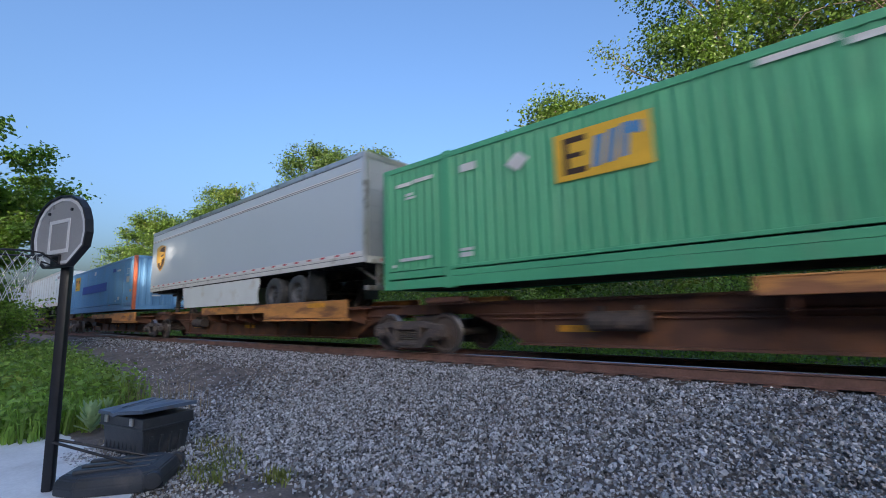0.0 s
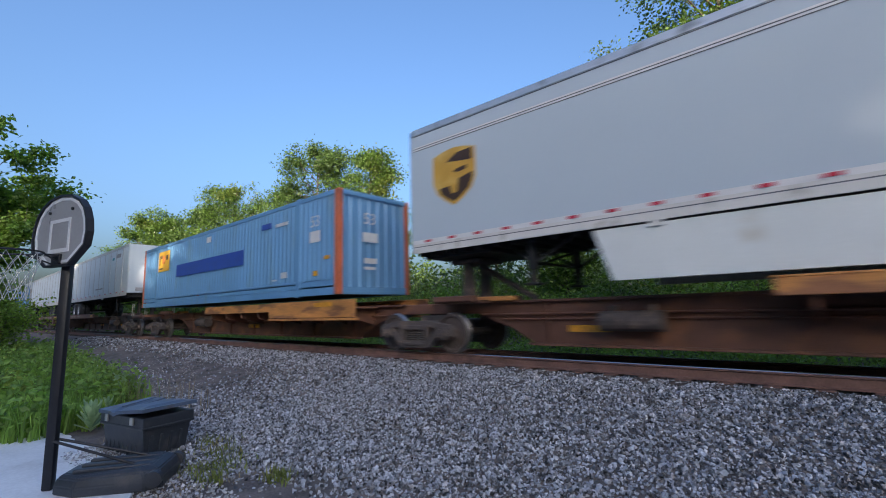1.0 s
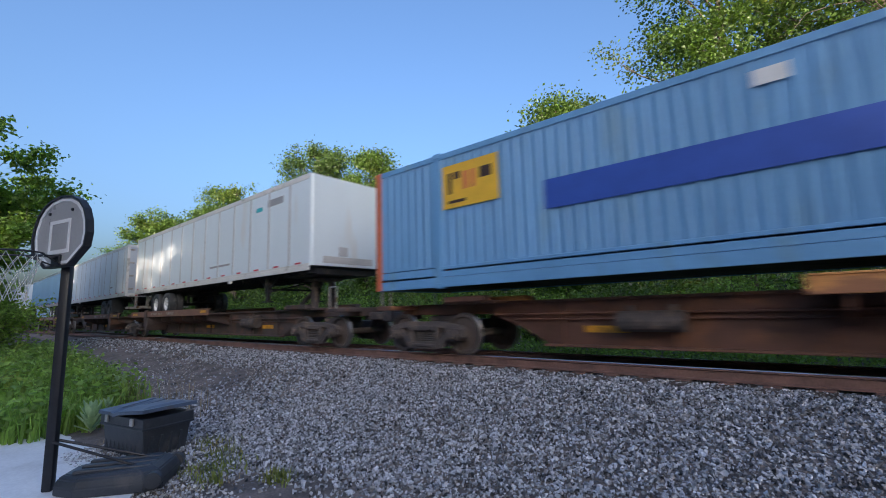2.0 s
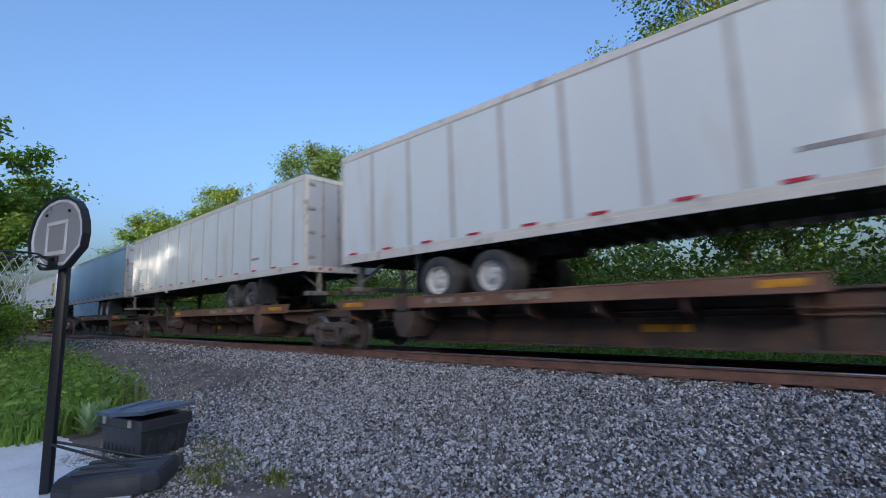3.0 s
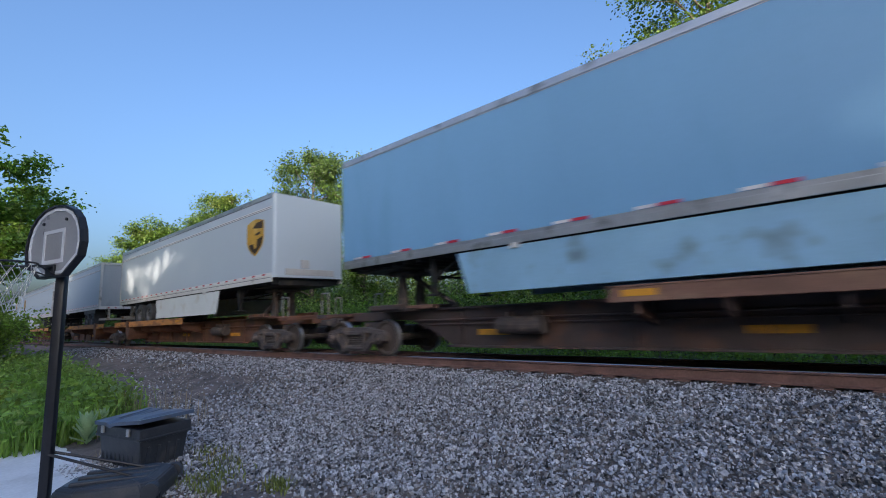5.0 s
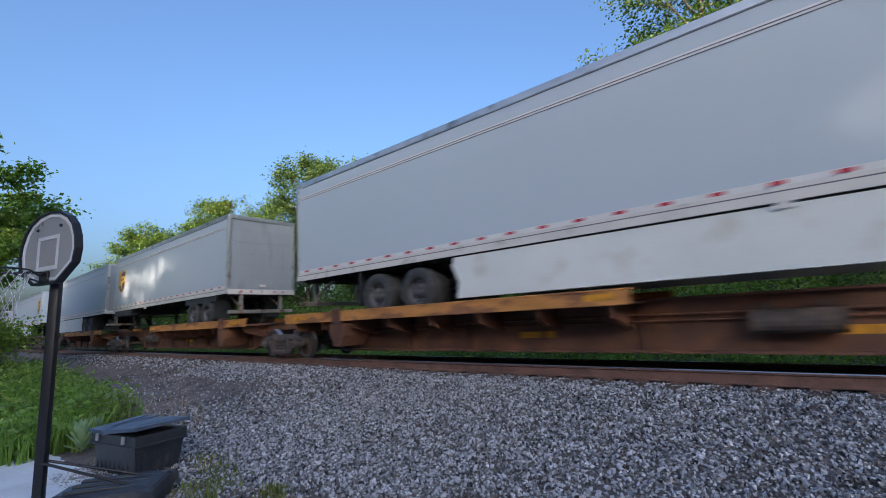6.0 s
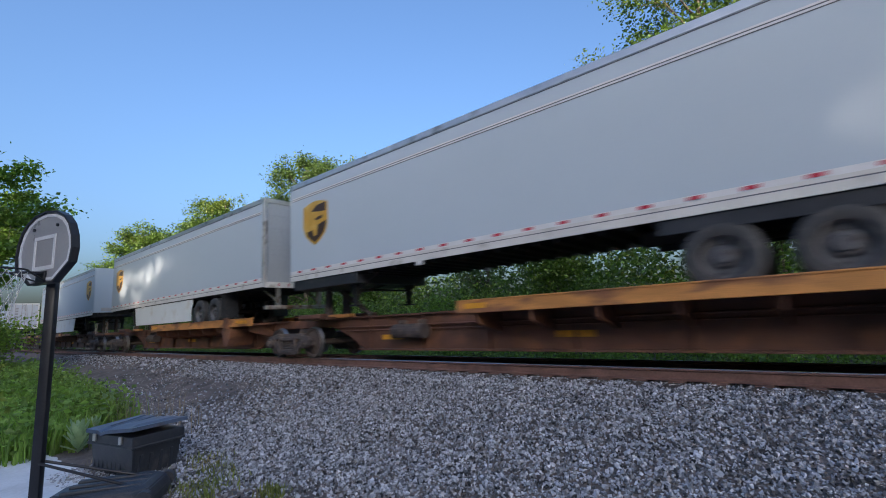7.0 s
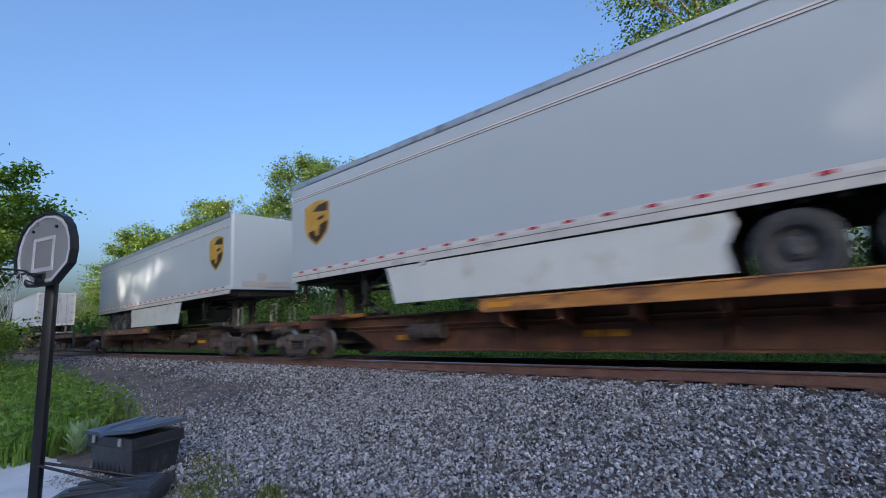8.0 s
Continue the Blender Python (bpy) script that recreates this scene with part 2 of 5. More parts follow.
def lettering(text, size, mat):
    """A flat mesh of letters, upright in x and z, facing -Y."""
    cu = bpy.data.curves.new("lettering", "FONT")
    cu.body, cu.size, cu.extrude, cu.align_x, cu.align_y = text, size, 0.002, "CENTER", "CENTER"
    ob = new("lettering", cu)
    bpy.context.view_layer.update()
    me = bpy.data.meshes.new_from_object(ob.evaluated_get(bpy.context.evaluated_depsgraph_get()))
    bpy.data.objects.remove(ob)
    me.transform(Matrix.Rotation(radians(90), 4, "X"))
    me.materials.clear()
    me.materials.append(mat)
    return me


MOVING = []   # (thing, its x at 0 s)


def rolls(ob, x):
    """The thing rides on the train, at x on the track at 0 s."""
    ob.matrix_basis = pose(x, 0, 0)
    MOVING.append((ob, x))
    return ob


WHEELSETS = []   # (wheelset, its place on its truck)
SIDE = 1.295

# ---- ground and track ----
def ground_z(x, y):
    """Height of the ballast and the yard."""
    a = abs(y)
    if a < 1.75:
        z = -0.225
    elif a < 4.2:
        k = (a - 1.75) / 2.45
        z = -0.225 - 0.46 * k * (1.15 - 0.15 * k)
    else:
        z = -0.685 - min(0.06, (a - 4.2) * 0.02)
    if y > 2.5:
        z = -0.42 - 0.12 * min(1, (y - 2.5) / 3)
    return z + 0.025 * noise.noise((x * 0.5, y * 0.5, 0.3)) * min(1, max(0, a - 1.6))


def ground():
    xs = np.concatenate([[-3000, -1200, -500, -250, -150, -110], np.linspace(-90, 30, 161), [45, 70, 120, 300, 1000, 3000]])
    ys = np.concatenate([[-3000, -1000, -300, -100, -50, -30, -20, -14], np.linspace(-11, 6, 86), [8, 11, 16, 30, 60, 150, 500, 3000]])
    verts = [(x, y, ground_z(x, y)) for x in xs for y in ys]
    n = len(ys)
    faces = [(i * n + j, (i + 1) * n + j, (i + 1) * n + j + 1, i * n + j + 1) for i in range(len(xs) - 1) for j in range(n - 1)]
    return tagged(new("ground", joined("ground", verts, faces, M["ground"], True)), "grey gravel bed and dirt beside the railway", "ground", kind="structure")


def stone_mesh(name, n, xs, ys, size, seed, mat, place=None):
    """Crushed stones, each a lopsided wedge of eight triangles, joined."""
    rng = np.random.default_rng(seed)
    wedge = np.array([(math.cos(2.1 * k), math.sin(2.1 * k), z) for z in (-0.8, 0.8) for k in range(3)], float) * 1.15
    tris = np.array([(0, 2, 1), (3, 4, 5), (0, 1, 4), (0, 4, 3), (1, 2, 5), (1, 5, 4), (2, 0, 3), (2, 3, 5)])
    x, y = rng.uniform(*xs, n), rng.uniform(*ys, n)
    if place is not None:
        keep = place(x, y, rng)
        x, y = x[keep], y[keep]
    n = len(x)
    v = wedge[None] * (0.6 + 0.4 * rng.random((n, 6, 1))) + rng.normal(0, 0.16, (n, 6, 3))
    v[:, :, :] *= rng.uniform(0.5, 1.0, (n, 1, 3)) * (size * rng.uniform(0.5, 1.25, (n, 1, 1)) * 0.5)
    a = rng.uniform(0, 2 * np.pi, (n, 3))
    for k, (i, j) in enumerate(((0, 1), (1, 2), (0, 2))):
        c, s = np.cos(a[:, k])[:, None], np.sin(a[:, k])[:, None]
        p, q = v[:, :, i].copy(), v[:, :, j].copy()
        v[:, :, i], v[:, :, j] = c * p - s * q, s * p + c * q
    z = np.array([ground_z(p, q) for p, q in zip(x, y)]) + rng.uniform(-0.3, 0.6, n) * size
    v += np.stack([x, y, z], 1)[:, None]
    me = bpy.data.meshes.new(name)
    me.from_pydata(v.reshape(-1, 3), [], (tris[None] + 6 * np.arange(n)[:, None, None]).reshape(-1, 3))
    me.materials.append(mat)
    return me


def ballast():
    def near(x, y, rng):
        edge = -5.9 + 0.35 * np.sin(x * 1.3) - 0.06 * np.clip(-x - 4, 0, 20) + 0.11 * np.clip(-x - 6, 0, 30)
        thin = np.clip((-x - 7.0) / 4, 0, 1) * np.clip((-y - 1.9) / 1.0, 0, 1) * 0.96
        clear = np.hypot(x, y + 8.2) + rng.normal(0, 0.45, len(x)) > 2.9
        return clear & (rng.random(len(x)) > thin) & (y > edge + rng.normal(0, 0.25, len(x))) & ~((np.abs(np.abs(y) - 0.75) < 0.12)) & (y < -0.2)
    for i, (n, xs, ys, size) in enumerate(((88000, (-7.5, 1.4), (-7.0, -0.8), 0.046), (34000, (-16, -7.5), (-6.5, -0.8), 0.058),
                                           (10000, (-36, -16), (-5.5, -0.8), 0.085), (9000, (1.4, 8.0), (-6.5, -0.8), 0.075), (5000, (-14, 3), (-0.9, 2.6), 0.07))):
        def far_side(x, y, rng):
            return np.abs(np.abs(y) - 0.75) > 0.12
        tagged(new("ballast", stone_mesh("ballast", n, xs, ys, size, 11 + i, M["stone"], near if i < 4 else far_side)), "loose crushed grey ballast stones", "gravel", kind="stuff")


RAIL = [(-0.07, -0.178), (0.07, -0.178), (0.07, -0.166), (0.014, -0.148), (0.012, -0.050), (0.036, -0.036), (0.037, -0.010), (0.030, 0.0), (-0.030, 0.0), (-0.037, -0.010), (-0.036, -0.036), (-0.012, -0.050), (-0.014, -0.148), (-0.07, -0.166)]


def track():
    t = thing("railway_track", "rusty steel rails on weathered timber ties in ballast", "railway track", kind="structure")
    for y, drop in ((-0.7525, 0.0), (0.7525, -0.05)):
        bm = bmesh.new()
        ends = []
        for x in (-420.0, 160.0):
            ends.append([bm.verts.new((x, y + u, z + drop)) for u, z in RAIL])
        n = len(RAIL)
        fs = [bm.faces.new((ends[0][i], ends[0][(i + 1) % n], ends[1][(i + 1) % n], ends[1][i])) for i in range(n)]
        fs += [bm.faces.new(ends[0]), bm.faces.new(ends[1][::-1])]
        bmesh.ops.recalc_face_normals(bm, faces=fs)
        me = mesh_of("rail", bm, M["rail_side"])
        me.materials.append(M["rail_top"])
        for p in me.polygons:
            if p.center.z > drop - 0.006:
                p.material_index = 1
        part("rail", me, None, t, "rust-brown rail with a polished running surface")
    plate = mesh_of("tie_plate", box(bmesh.new(), -0.1, 0.1, -0.17, 0.17, -0.195, -0.176, 0.004), M["rail_side"])
    bm = bmesh.new()
    box(bm, -0.115, 0.115, -1.3, 1.3, -0.37, -0.19, 0.012)
    tie = mesh_of("tie", bm, M["tie"])
    rng = random.Random(5)
    for i in range(-90, 14):
        ob = part("tie", tie, None, t, m=pose(-0.15 + 0.53 * i, rng.uniform(-0.03, 0.03), rng.uniform(-0.008, 0), 0, 0, rng.uniform(-1.0, 1.0)))
        if i > -30:
            part("tie_plate", plate, None, ob, m=pose(0, -0.7525, 0))
    verts, faces = [], []
    for i in range(-420, -90):
        x, k = -0.15 + 0.53 * i, len(verts)
        verts += [(x + a, b, c) for a in (-0.115, 0.115) for b in (-1.3, 1.3) for c in (-0.37, -0.19)]
        faces += [tuple(k + q for q in f) for f in ((0, 1, 3, 2), (4, 6, 7, 5), (0, 4, 5, 1), (2, 3, 7, 6), (1, 5, 7, 3))]
    tagged(part("distant_ties", joined("distant_ties", verts, faces, M["tie"]), None, t), kind="stuff")


# ---- rolling stock ----
R_WHEEL = 0.42


def wheelset_mesh():
    bm = bmesh.new()
    for s in (-1, 1):
        y = s * 0.75
        spun(bm, [(0.09, y + s * 0.10), (0.13, y + s * 0.09), (0.15, y + s * 0.03), (0.33, y + s * 0.005), (0.355, y + s * 0.05), (0.40, y + s * 0.062),
                  (R_WHEEL, y + s * 0.055), (R_WHEEL + 0.004, y - s * 0.035), (R_WHEEL + 0.026, y - s * 0.05), (R_WHEEL + 0.024, y - s * 0.075), (0.35, y - s * 0.07), (0.32, y - s * 0.03), (0.15, y - s * 0.02), (0.09, y - s * 0.08)], (0, 0, 0), "Y", 36)
    rod(bm, (0, -1.1, 0), (0, 1.1, 0), 0.085, seg=14)
    me = mesh_of("wheelset", bm, M["wheel_steel"], True)
    me.materials.append(M["tread"])
    for p in me.polygons:
        if all(math.hypot(me.vertices[v].co.x, me.vertices[v].co.z) > 0.412 for v in p.vertices):
            p.material_index = 1
    return me


WHEELSET = wheelset_mesh()


def side_frame_mesh():
    """A cast side frame: top chord, bottom chord, columns and pedestals, open between them."""
    bm = bmesh.new()
    prism(bm, [(-1.12, 0.50), (-1.04, 0.60), (-0.80, 0.635), (-0.50, 0.69), (0.50, 0.69), (0.80, 0.635), (1.04, 0.60), (1.12, 0.50), (0.98, 0.505), (0.74, 0.52), (0.45, 0.565), (-0.45, 0.565), (-0.74, 0.52), (-0.98, 0.505)], -0.075, 0.07, 0.014)
    prism(bm, [(-0.80, 0.54), (-0.66, 0.54), (-0.38, 0.25), (0.38, 0.25), (0.66, 0.54), (0.80, 0.54), (0.72, 0.38), (0.48, 0.13), (0.36, 0.10), (-0.36, 0.10), (-0.48, 0.13), (-0.72, 0.38)], -0.065, 0.06, 0.014)
    for x in (-0.37, 0.37):
        box(bm, x - 0.055, x + 0.055, -0.085, 0.07, 0.20, 0.62, 0.015)
    for x in (-0.89, 0.89):
        for d in (-0.17, 0.17):
            box(bm, x + d - 0.035, x + d + 0.035, -0.06, 0.06, 0.36, 0.56, 0.012)
        rod(bm, (x, -0.13, R_WHEEL), (x, 0.06, R_WHEEL), 0.135, 0.135, 20)
        rod(bm, (x, -0.17, R_WHEEL), (x, -0.12, R_WHEEL), 0.085, 0.10, 16)
        for k in range(3):
            g = 2 * math.pi * k / 3 + 0.5
            rod(bm, (x + 0.06 * math.cos(g), -0.185, R_WHEEL + 0.06 * math.sin(g)), (x + 0.06 * math.cos(g), -0.16, R_WHEEL + 0.06 * math.sin(g)), 0.016, seg=6)
    box(bm, -0.30, 0.30, -0.11, 0.06, 0.50, 0.60, 0.02)
    box(bm, -0.30, 0.30, -0.10, 0.06, 0.15, 0.215, 0.02)
    return mesh_of("side_frame", bm, M["truck"], False)


SIDE_FRAME = side_frame_mesh()


def spring_mesh():
    """One coil of the suspension."""
    prof = []
    for k in range(7):
        prof += [(0.088, 0.205 + 0.045 * k), (0.066, 0.228 + 0.045 * k)]
    return mesh_of("spring", spun(bmesh.new(), prof + [(0.04, 0.50), (0.04, 0.205)], (0, 0, 0), "Z", 14), M["truck"], True)


SPRING = spring_mesh()


def truck(parent, x):
    bm = bmesh.new()
    box(bm, -0.22, 0.22, -1.0, 1.0, 0.46, 0.68, 0.03)
    box(bm, -0.42, 0.42, -0.38, 0.38, 0.66, 0.80, 0.03)
    rod(bm, (0, 0, 0.78), (0, 0, 0.86), 0.3, 0.3, 20)
    ob = part("truck", bm, M["truck"], parent, "grimy cast-steel two-axle bogie", m=pose(x, 0, 0))
    for s in (-1, 1):
        part("side_frame", SIDE_FRAME, None, ob, m=pose(0, s * 0.99, 0, 0, 0, 0 if s < 0 else 180))
        for dx in (-0.19, 0.0, 0.19):
            part("spring", SPRING, None, ob, m=pose(dx, s * 0.97, 0))
    for dx in (-0.89, 0.89):
        w = part("wheelset", WHEELSET, None, ob, "steel wheels with bright worn treads", m=pose(dx, 0, R_WHEEL))
        WHEELSETS.append((w, dx))


def platform(name_label, x_left, x_right, mirrored, dark, boxed, left_end, right_end, carried="trailer"):
    """One platform of an articulated spine car between two bogies; mirrored: the wheel deck lies at its rear."""
    L = x_right - x_left
    ob = rolls(thing("spine_car", name_label, "railway car", "train cars"), x_left)
    body, edge = (M["car_dark"], M["deck_brown"]) if dark else (M["car_rust"], M["deck_gold"])

    def X(x):
        return L - x if mirrored else x

    def span(a, b):
        return (min(X(a), X(b)), max(X(a), X(b)))

    ext_l, ext_r = (1.35 if left_end else 0.0), (1.35 if right_end else 0.0)
    bm = bmesh.new()
    prism(bm, [(-ext_l, 0.82), (1.35, 0.82), (2.15, 0.52), (2.7, 0.21), (L - 2.7, 0.21), (L - 2.15, 0.52), (L - 1.35, 0.82), (L + ext_r, 0.82), (L + ext_r, 1.06), (-ext_l, 1.06)], -0.40, 0.40, 0.02)
    part("spine", bm, body, ob)
    for s in (-1, 1):
        for x0, x1, w, z0, z1 in ((2.6, L - 2.6, 0.52, 0.20, 0.245), (0.9, L - 0.9, 0.50, 1.03, 1.075)):
            bm = bmesh.new()
            box(bm, x0, x1, min(s * 0.40, s * w), max(s * 0.40, s * w), z0, z1, 0.006)
            part("flange", bm, body, ob)
    rib = mesh_of("stiffener", box(bmesh.new(), -0.012, 0.012, -0.47, -0.40, 0.245, 1.03), body)
    for k in range(7):
        part("stiffener", rib, None, ob, m=pose(3.0 + k * (L - 6.0) / 6, 0, 0))
    # wheel deck
    d0_, d1_ = (L - 10.3, L - 0.75) if mirrored else (6.6, min(15.55, L - 1.2))
    a, b = span(d0_, d1_)
    for s in (-1, 1):
        bm = bmesh.new()
        box(bm, a, b, min(s * 0.50, s * 1.30), max(s * 0.50, s * 1.30), 1.00, 1.045, 0.008)
        part("wheel_deck", bm, body, ob, "checker-plate runway for trailer wheels")
        bm = bmesh.new()
        box(bm, a, b, min(s * 1.30, s * 1.345), max(s * 1.30, s * 1.345), 0.985, 1.225, 0.012)
        box(bm, a, b, min(s * 1.25, s * 1.36), max(s * 1.25, s * 1.36), 1.212, 1.24, 0.006)
        part("deck_curb", bm, edge, ob, "weathered steel curb with chipped paint")
        for k in range(8):
            x = a + 0.35 + k * (b - a - 0.7) / 7
            bm = bmesh.new()
            vs = [(x, s * 0.40, 0.58), (x, s * 1.22, 0.80), (x, s * 1.26, 1.0), (x, s * 0.40, 1.0)]
            f = [bm.verts.new(v) for v in vs]
            face = bm.faces.new(f)
            r = bmesh.ops.extrude_face_region(bm, geom=[face])
            bmesh.ops.translate(bm, verts=[v for v in r["geom"] if isinstance(v, bmesh.types.BMVert)], vec=(0.05, 0, 0))
            box(bm, x - 0.05, x + 0.10, min(s * 0.45, s * 1.28), max(s * 0.45, s * 1.28), 0.975, 0.998)
            bmesh.ops.recalc_face_normals(bm, faces=bm.faces)
            part("deck_bracket", bm, body, ob)
    if boxed:
        # deep edge beam beside the container guides
        a2, b2 = span(11.45, 15.6)
        for s in (-1, 1):
            bm = bmesh.new()
            box(bm, a2, b2, min(s * 1.28, s * 1.365), max(s * 1.28, s * 1.365), 0.80, 1.25, 0.015)
            box(bm, a2, b2, min(s * 1.20, s * 1.39), max(s * 1.20, s * 1.39), 0.725, 0.785, 0.01)
            part("edge_beam", bm, M["deck_gold"], ob, "deep ochre side beam")
        a3, b3 = span(13.9, 14.7)
        bm = bmesh.new()
        box(bm, a3, b3, -1.372, -1.364, 1.08, 1.20)
        part("safety_stripe", bm, M["safety"], ob, "yellow safety stripe")
    else:
        for u, w in ((d0_ + 0.2, 0.5), (d1_ - 1.05, 0.75)):
            a3, b3 = span(u, u + w)
            bm = bmesh.new()
            box(bm, a3, b3, -1.352, -1.344, 1.07, 1.17)
            part("safety_stripe", bm, M["safety"], ob, "yellow safety stripe")
        u = d1_ - 1.7 if not mirrored else d1_ - 2.4
        xx = X(u)
        for s in (-1, 1):
            bm = bmesh.new()
            box(bm, xx - 0.16, xx + 0.16, min(s * 1.27, s * 1.40), max(s * 1.27, s * 1.40), 0.92, 1.30, 0.02)
            prism(bm, [(xx - 0.32, 0.92), (xx + 0.32, 0.92), (xx + 0.26, 0.62), (xx + 0.1, 0.36), (xx - 0.1, 0.36), (xx - 0.26, 0.62)], min(s * 0.5, s * 1.36), max(s * 0.5, s * 1.36), 0.02)
            part("container_arm", bm, body, ob, "folding container support arm")
    if dark:
        for u, w, h in ((3.6, 0.95, 0.12), (5.0, 0.5, 0.10), (5.7, 0.75, 0.11)):
            a3, b3 = span(d0_ + u, d0_ + u + w)
            bm = bmesh.new()
            box(bm, a3, b3, -1.351, -1.344, 1.06, 1.06 + h)
            part("stencil_bar", bm, M["faded"], ob, "faded pale stencil patch")
    # yellow mark low on the spine
    for u in (3.4, 8.2):
        a3, b3 = span(u, u + 0.75)
        bm = bmesh.new()
        box(bm, a3, b3, -0.408, -0.400, 0.46, 0.58)
        part("spine_mark", bm, M["safety"], ob, "faded yellow paint mark")
    # hitch under the nose
    hx = X(1.05)
    if carried != "none":
        sg = -1 if mirrored else 1
        if carried == "trailer":
            bm = bmesh.new()
            for s in (-0.32, 0.32):
                prism(bm, [(hx - 0.18, 1.06), (hx + 0.18, 1.06), (hx + 0.08, 1.96), (hx - 0.08, 1.96)], s - 0.06, s + 0.06, 0.015)
            box(bm, hx - 0.42, hx + 0.42, -0.46, 0.46, 1.94, 2.03, 0.03)
            rod(bm, (hx + sg * 1.5, 0, 1.1), (hx + sg * 0.1, 0, 1.9), 0.07)
            part("hitch", bm, M["truck"], ob, "collapsible trailer hitch stand")
        bm = bmesh.new()
        box(bm, hx - 0.55, hx + 0.75, -0.95, 0.95, 1.04, 1.10, 0.01)
        box(bm, hx - 0.50, hx + 0.6, -1.02, -0.80, 1.08, 1.20, 0.02)
        box(bm, hx - 0.50, hx + 0.6, 0.80, 1.02, 1.08, 1.20, 0.02)
        part("end_platform", bm, body, ob, "worn steel platform above the bogie")
        bm = bmesh.new()
        box(bm, X(1.9) - 0.45, X(1.9) + 0.45, -0.62, -0.42, 1.075, 1.17, 0.02)
        part("lever_box", bm, edge, ob)
    # air reservoir and brake pipe
    rx = X(4.6)
    bm = bmesh.new()
    rod(bm, (rx - 0.5, -0.62, 0.66), (rx + 0.5, -0.62, 0.66), 0.17, 0.17, 16)
    box(bm, rx - 0.35, rx - 0.29, -0.66, -0.40, 0.60, 0.92)
    box(bm, rx + 0.29, rx + 0.35, -0.66, -0.40, 0.60, 0.92)
    part("air_reservoir", bm, M["truck"], ob, "dark cylindrical brake air tank")
    bm = bmesh.new()
    rod(bm, (1.5, -0.46, 0.80), (L - 1.5, -0.46, 0.80), 0.022, seg=8)
    rod(bm, (2.0, -0.45, 0.70), (L - 2.0, -0.45, 0.70), 0.016, seg=8)
    part("brake_pipe", bm, body, ob)
    # handrails at the ends of the car
    for flag, x, s in ((left_end, -1.1, -1), (right_end, L + 1.1, 1)):
        if flag:
            bm = bmesh.new()
            box(bm, x - 0.25, x + 0.25, -1.25, 1.25, 0.95, 1.05, 0.02)
            part("end_sill", bm, body, ob)
            for y in (-1.15, 0.75):
                bm = bmesh.new()
                for dx in (-0.15, 0.15):
                    rod(bm, (x + dx, y, 1.03), (x + dx, y, 1.62), 0.018, seg=8)
                rod(bm, (x - 0.15, y, 1.62), (x + 0.15, y, 1.62), 0.018, seg=8)
                part("grab_rail", bm, M["galv"], ob, "thin steel grab rail")
            bm = bmesh.new()
            box(bm, min(x, x + s * 1.05), max(x, x + s * 1.05), -0.11, 0.11, 0.72, 0.92, 0.03)
            box(bm, x + s * 0.85, x + s * 1.1, -0.17, 0.17, 0.66, 0.98, 0.04)
            part("coupler", bm, M["truck"], ob, "cast knuckle coupler")
    truck(ob, L)
    if left_end:
        truck(ob, 0.0)
    return ob


# ---- trailers ----
def tyre_mesh():
    return mesh_of("tyre", spun(bmesh.new(), [(0.29, -0.13), (0.36, -0.145), (0.45, -0.14), (0.492, -0.115), (0.50, -0.06), (0.494, -0.03), (0.50, 0.0), (0.494, 0.03), (0.50, 0.06), (0.492, 0.115), (0.45, 0.14), (0.36, 0.145), (0.29, 0.13)], (0, 0, 0), "Y", 40), M["tyre"], True)


def rim_mesh(mat):
    bm = bmesh.new()
    spun(bm, [(0.29, -0.125), (0.30, -0.13), (0.285, -0.09), (0.25, -0.02), (0.17, -0.01), (0.135, -0.075), (0.10, -0.085), (0.09, 0.0), (0.25, 0.02), (0.29, 0.02)], (0, 0, 0), "Y", 36)
    rod(bm, (0, -0.13, 0), (0, 0, 0), 0.085, 0.095, 16)
    for k in range(10):
        a = 2 * math.pi * k / 10
        rod(bm, (0.205 * math.cos(a), -0.05, 0.205 * math.sin(a)), (0.205 * math.cos(a), 0, 0.205 * math.sin(a)), 0.018, 0.018, 6)
    return mesh_of("rim", bm, mat, True)


TYRE, RIM_WHITE, RIM_DARK = tyre_mesh(), rim_mesh(M["hub_white"]), rim_mesh(M["hub_dark"])
TAPE_SHORT = mesh_of("reflector", box(bmesh.new(), -0.085, 0.085, -0.004, 0.004, -0.025, 0.025), M["red"])
TAPE_RED = mesh_of("reflector", box(bmesh.new(), -0.15, 0.15, -0.004, 0.004, -0.025, 0.025), M["red"])
TAPE_WHITE = mesh_of("reflector", box(bmesh.new(), -0.15, 0.15, -0.004, 0.004, -0.025, 0.025), M["white_tape"])
FLOOR, ROOF = 2.15, 4.98


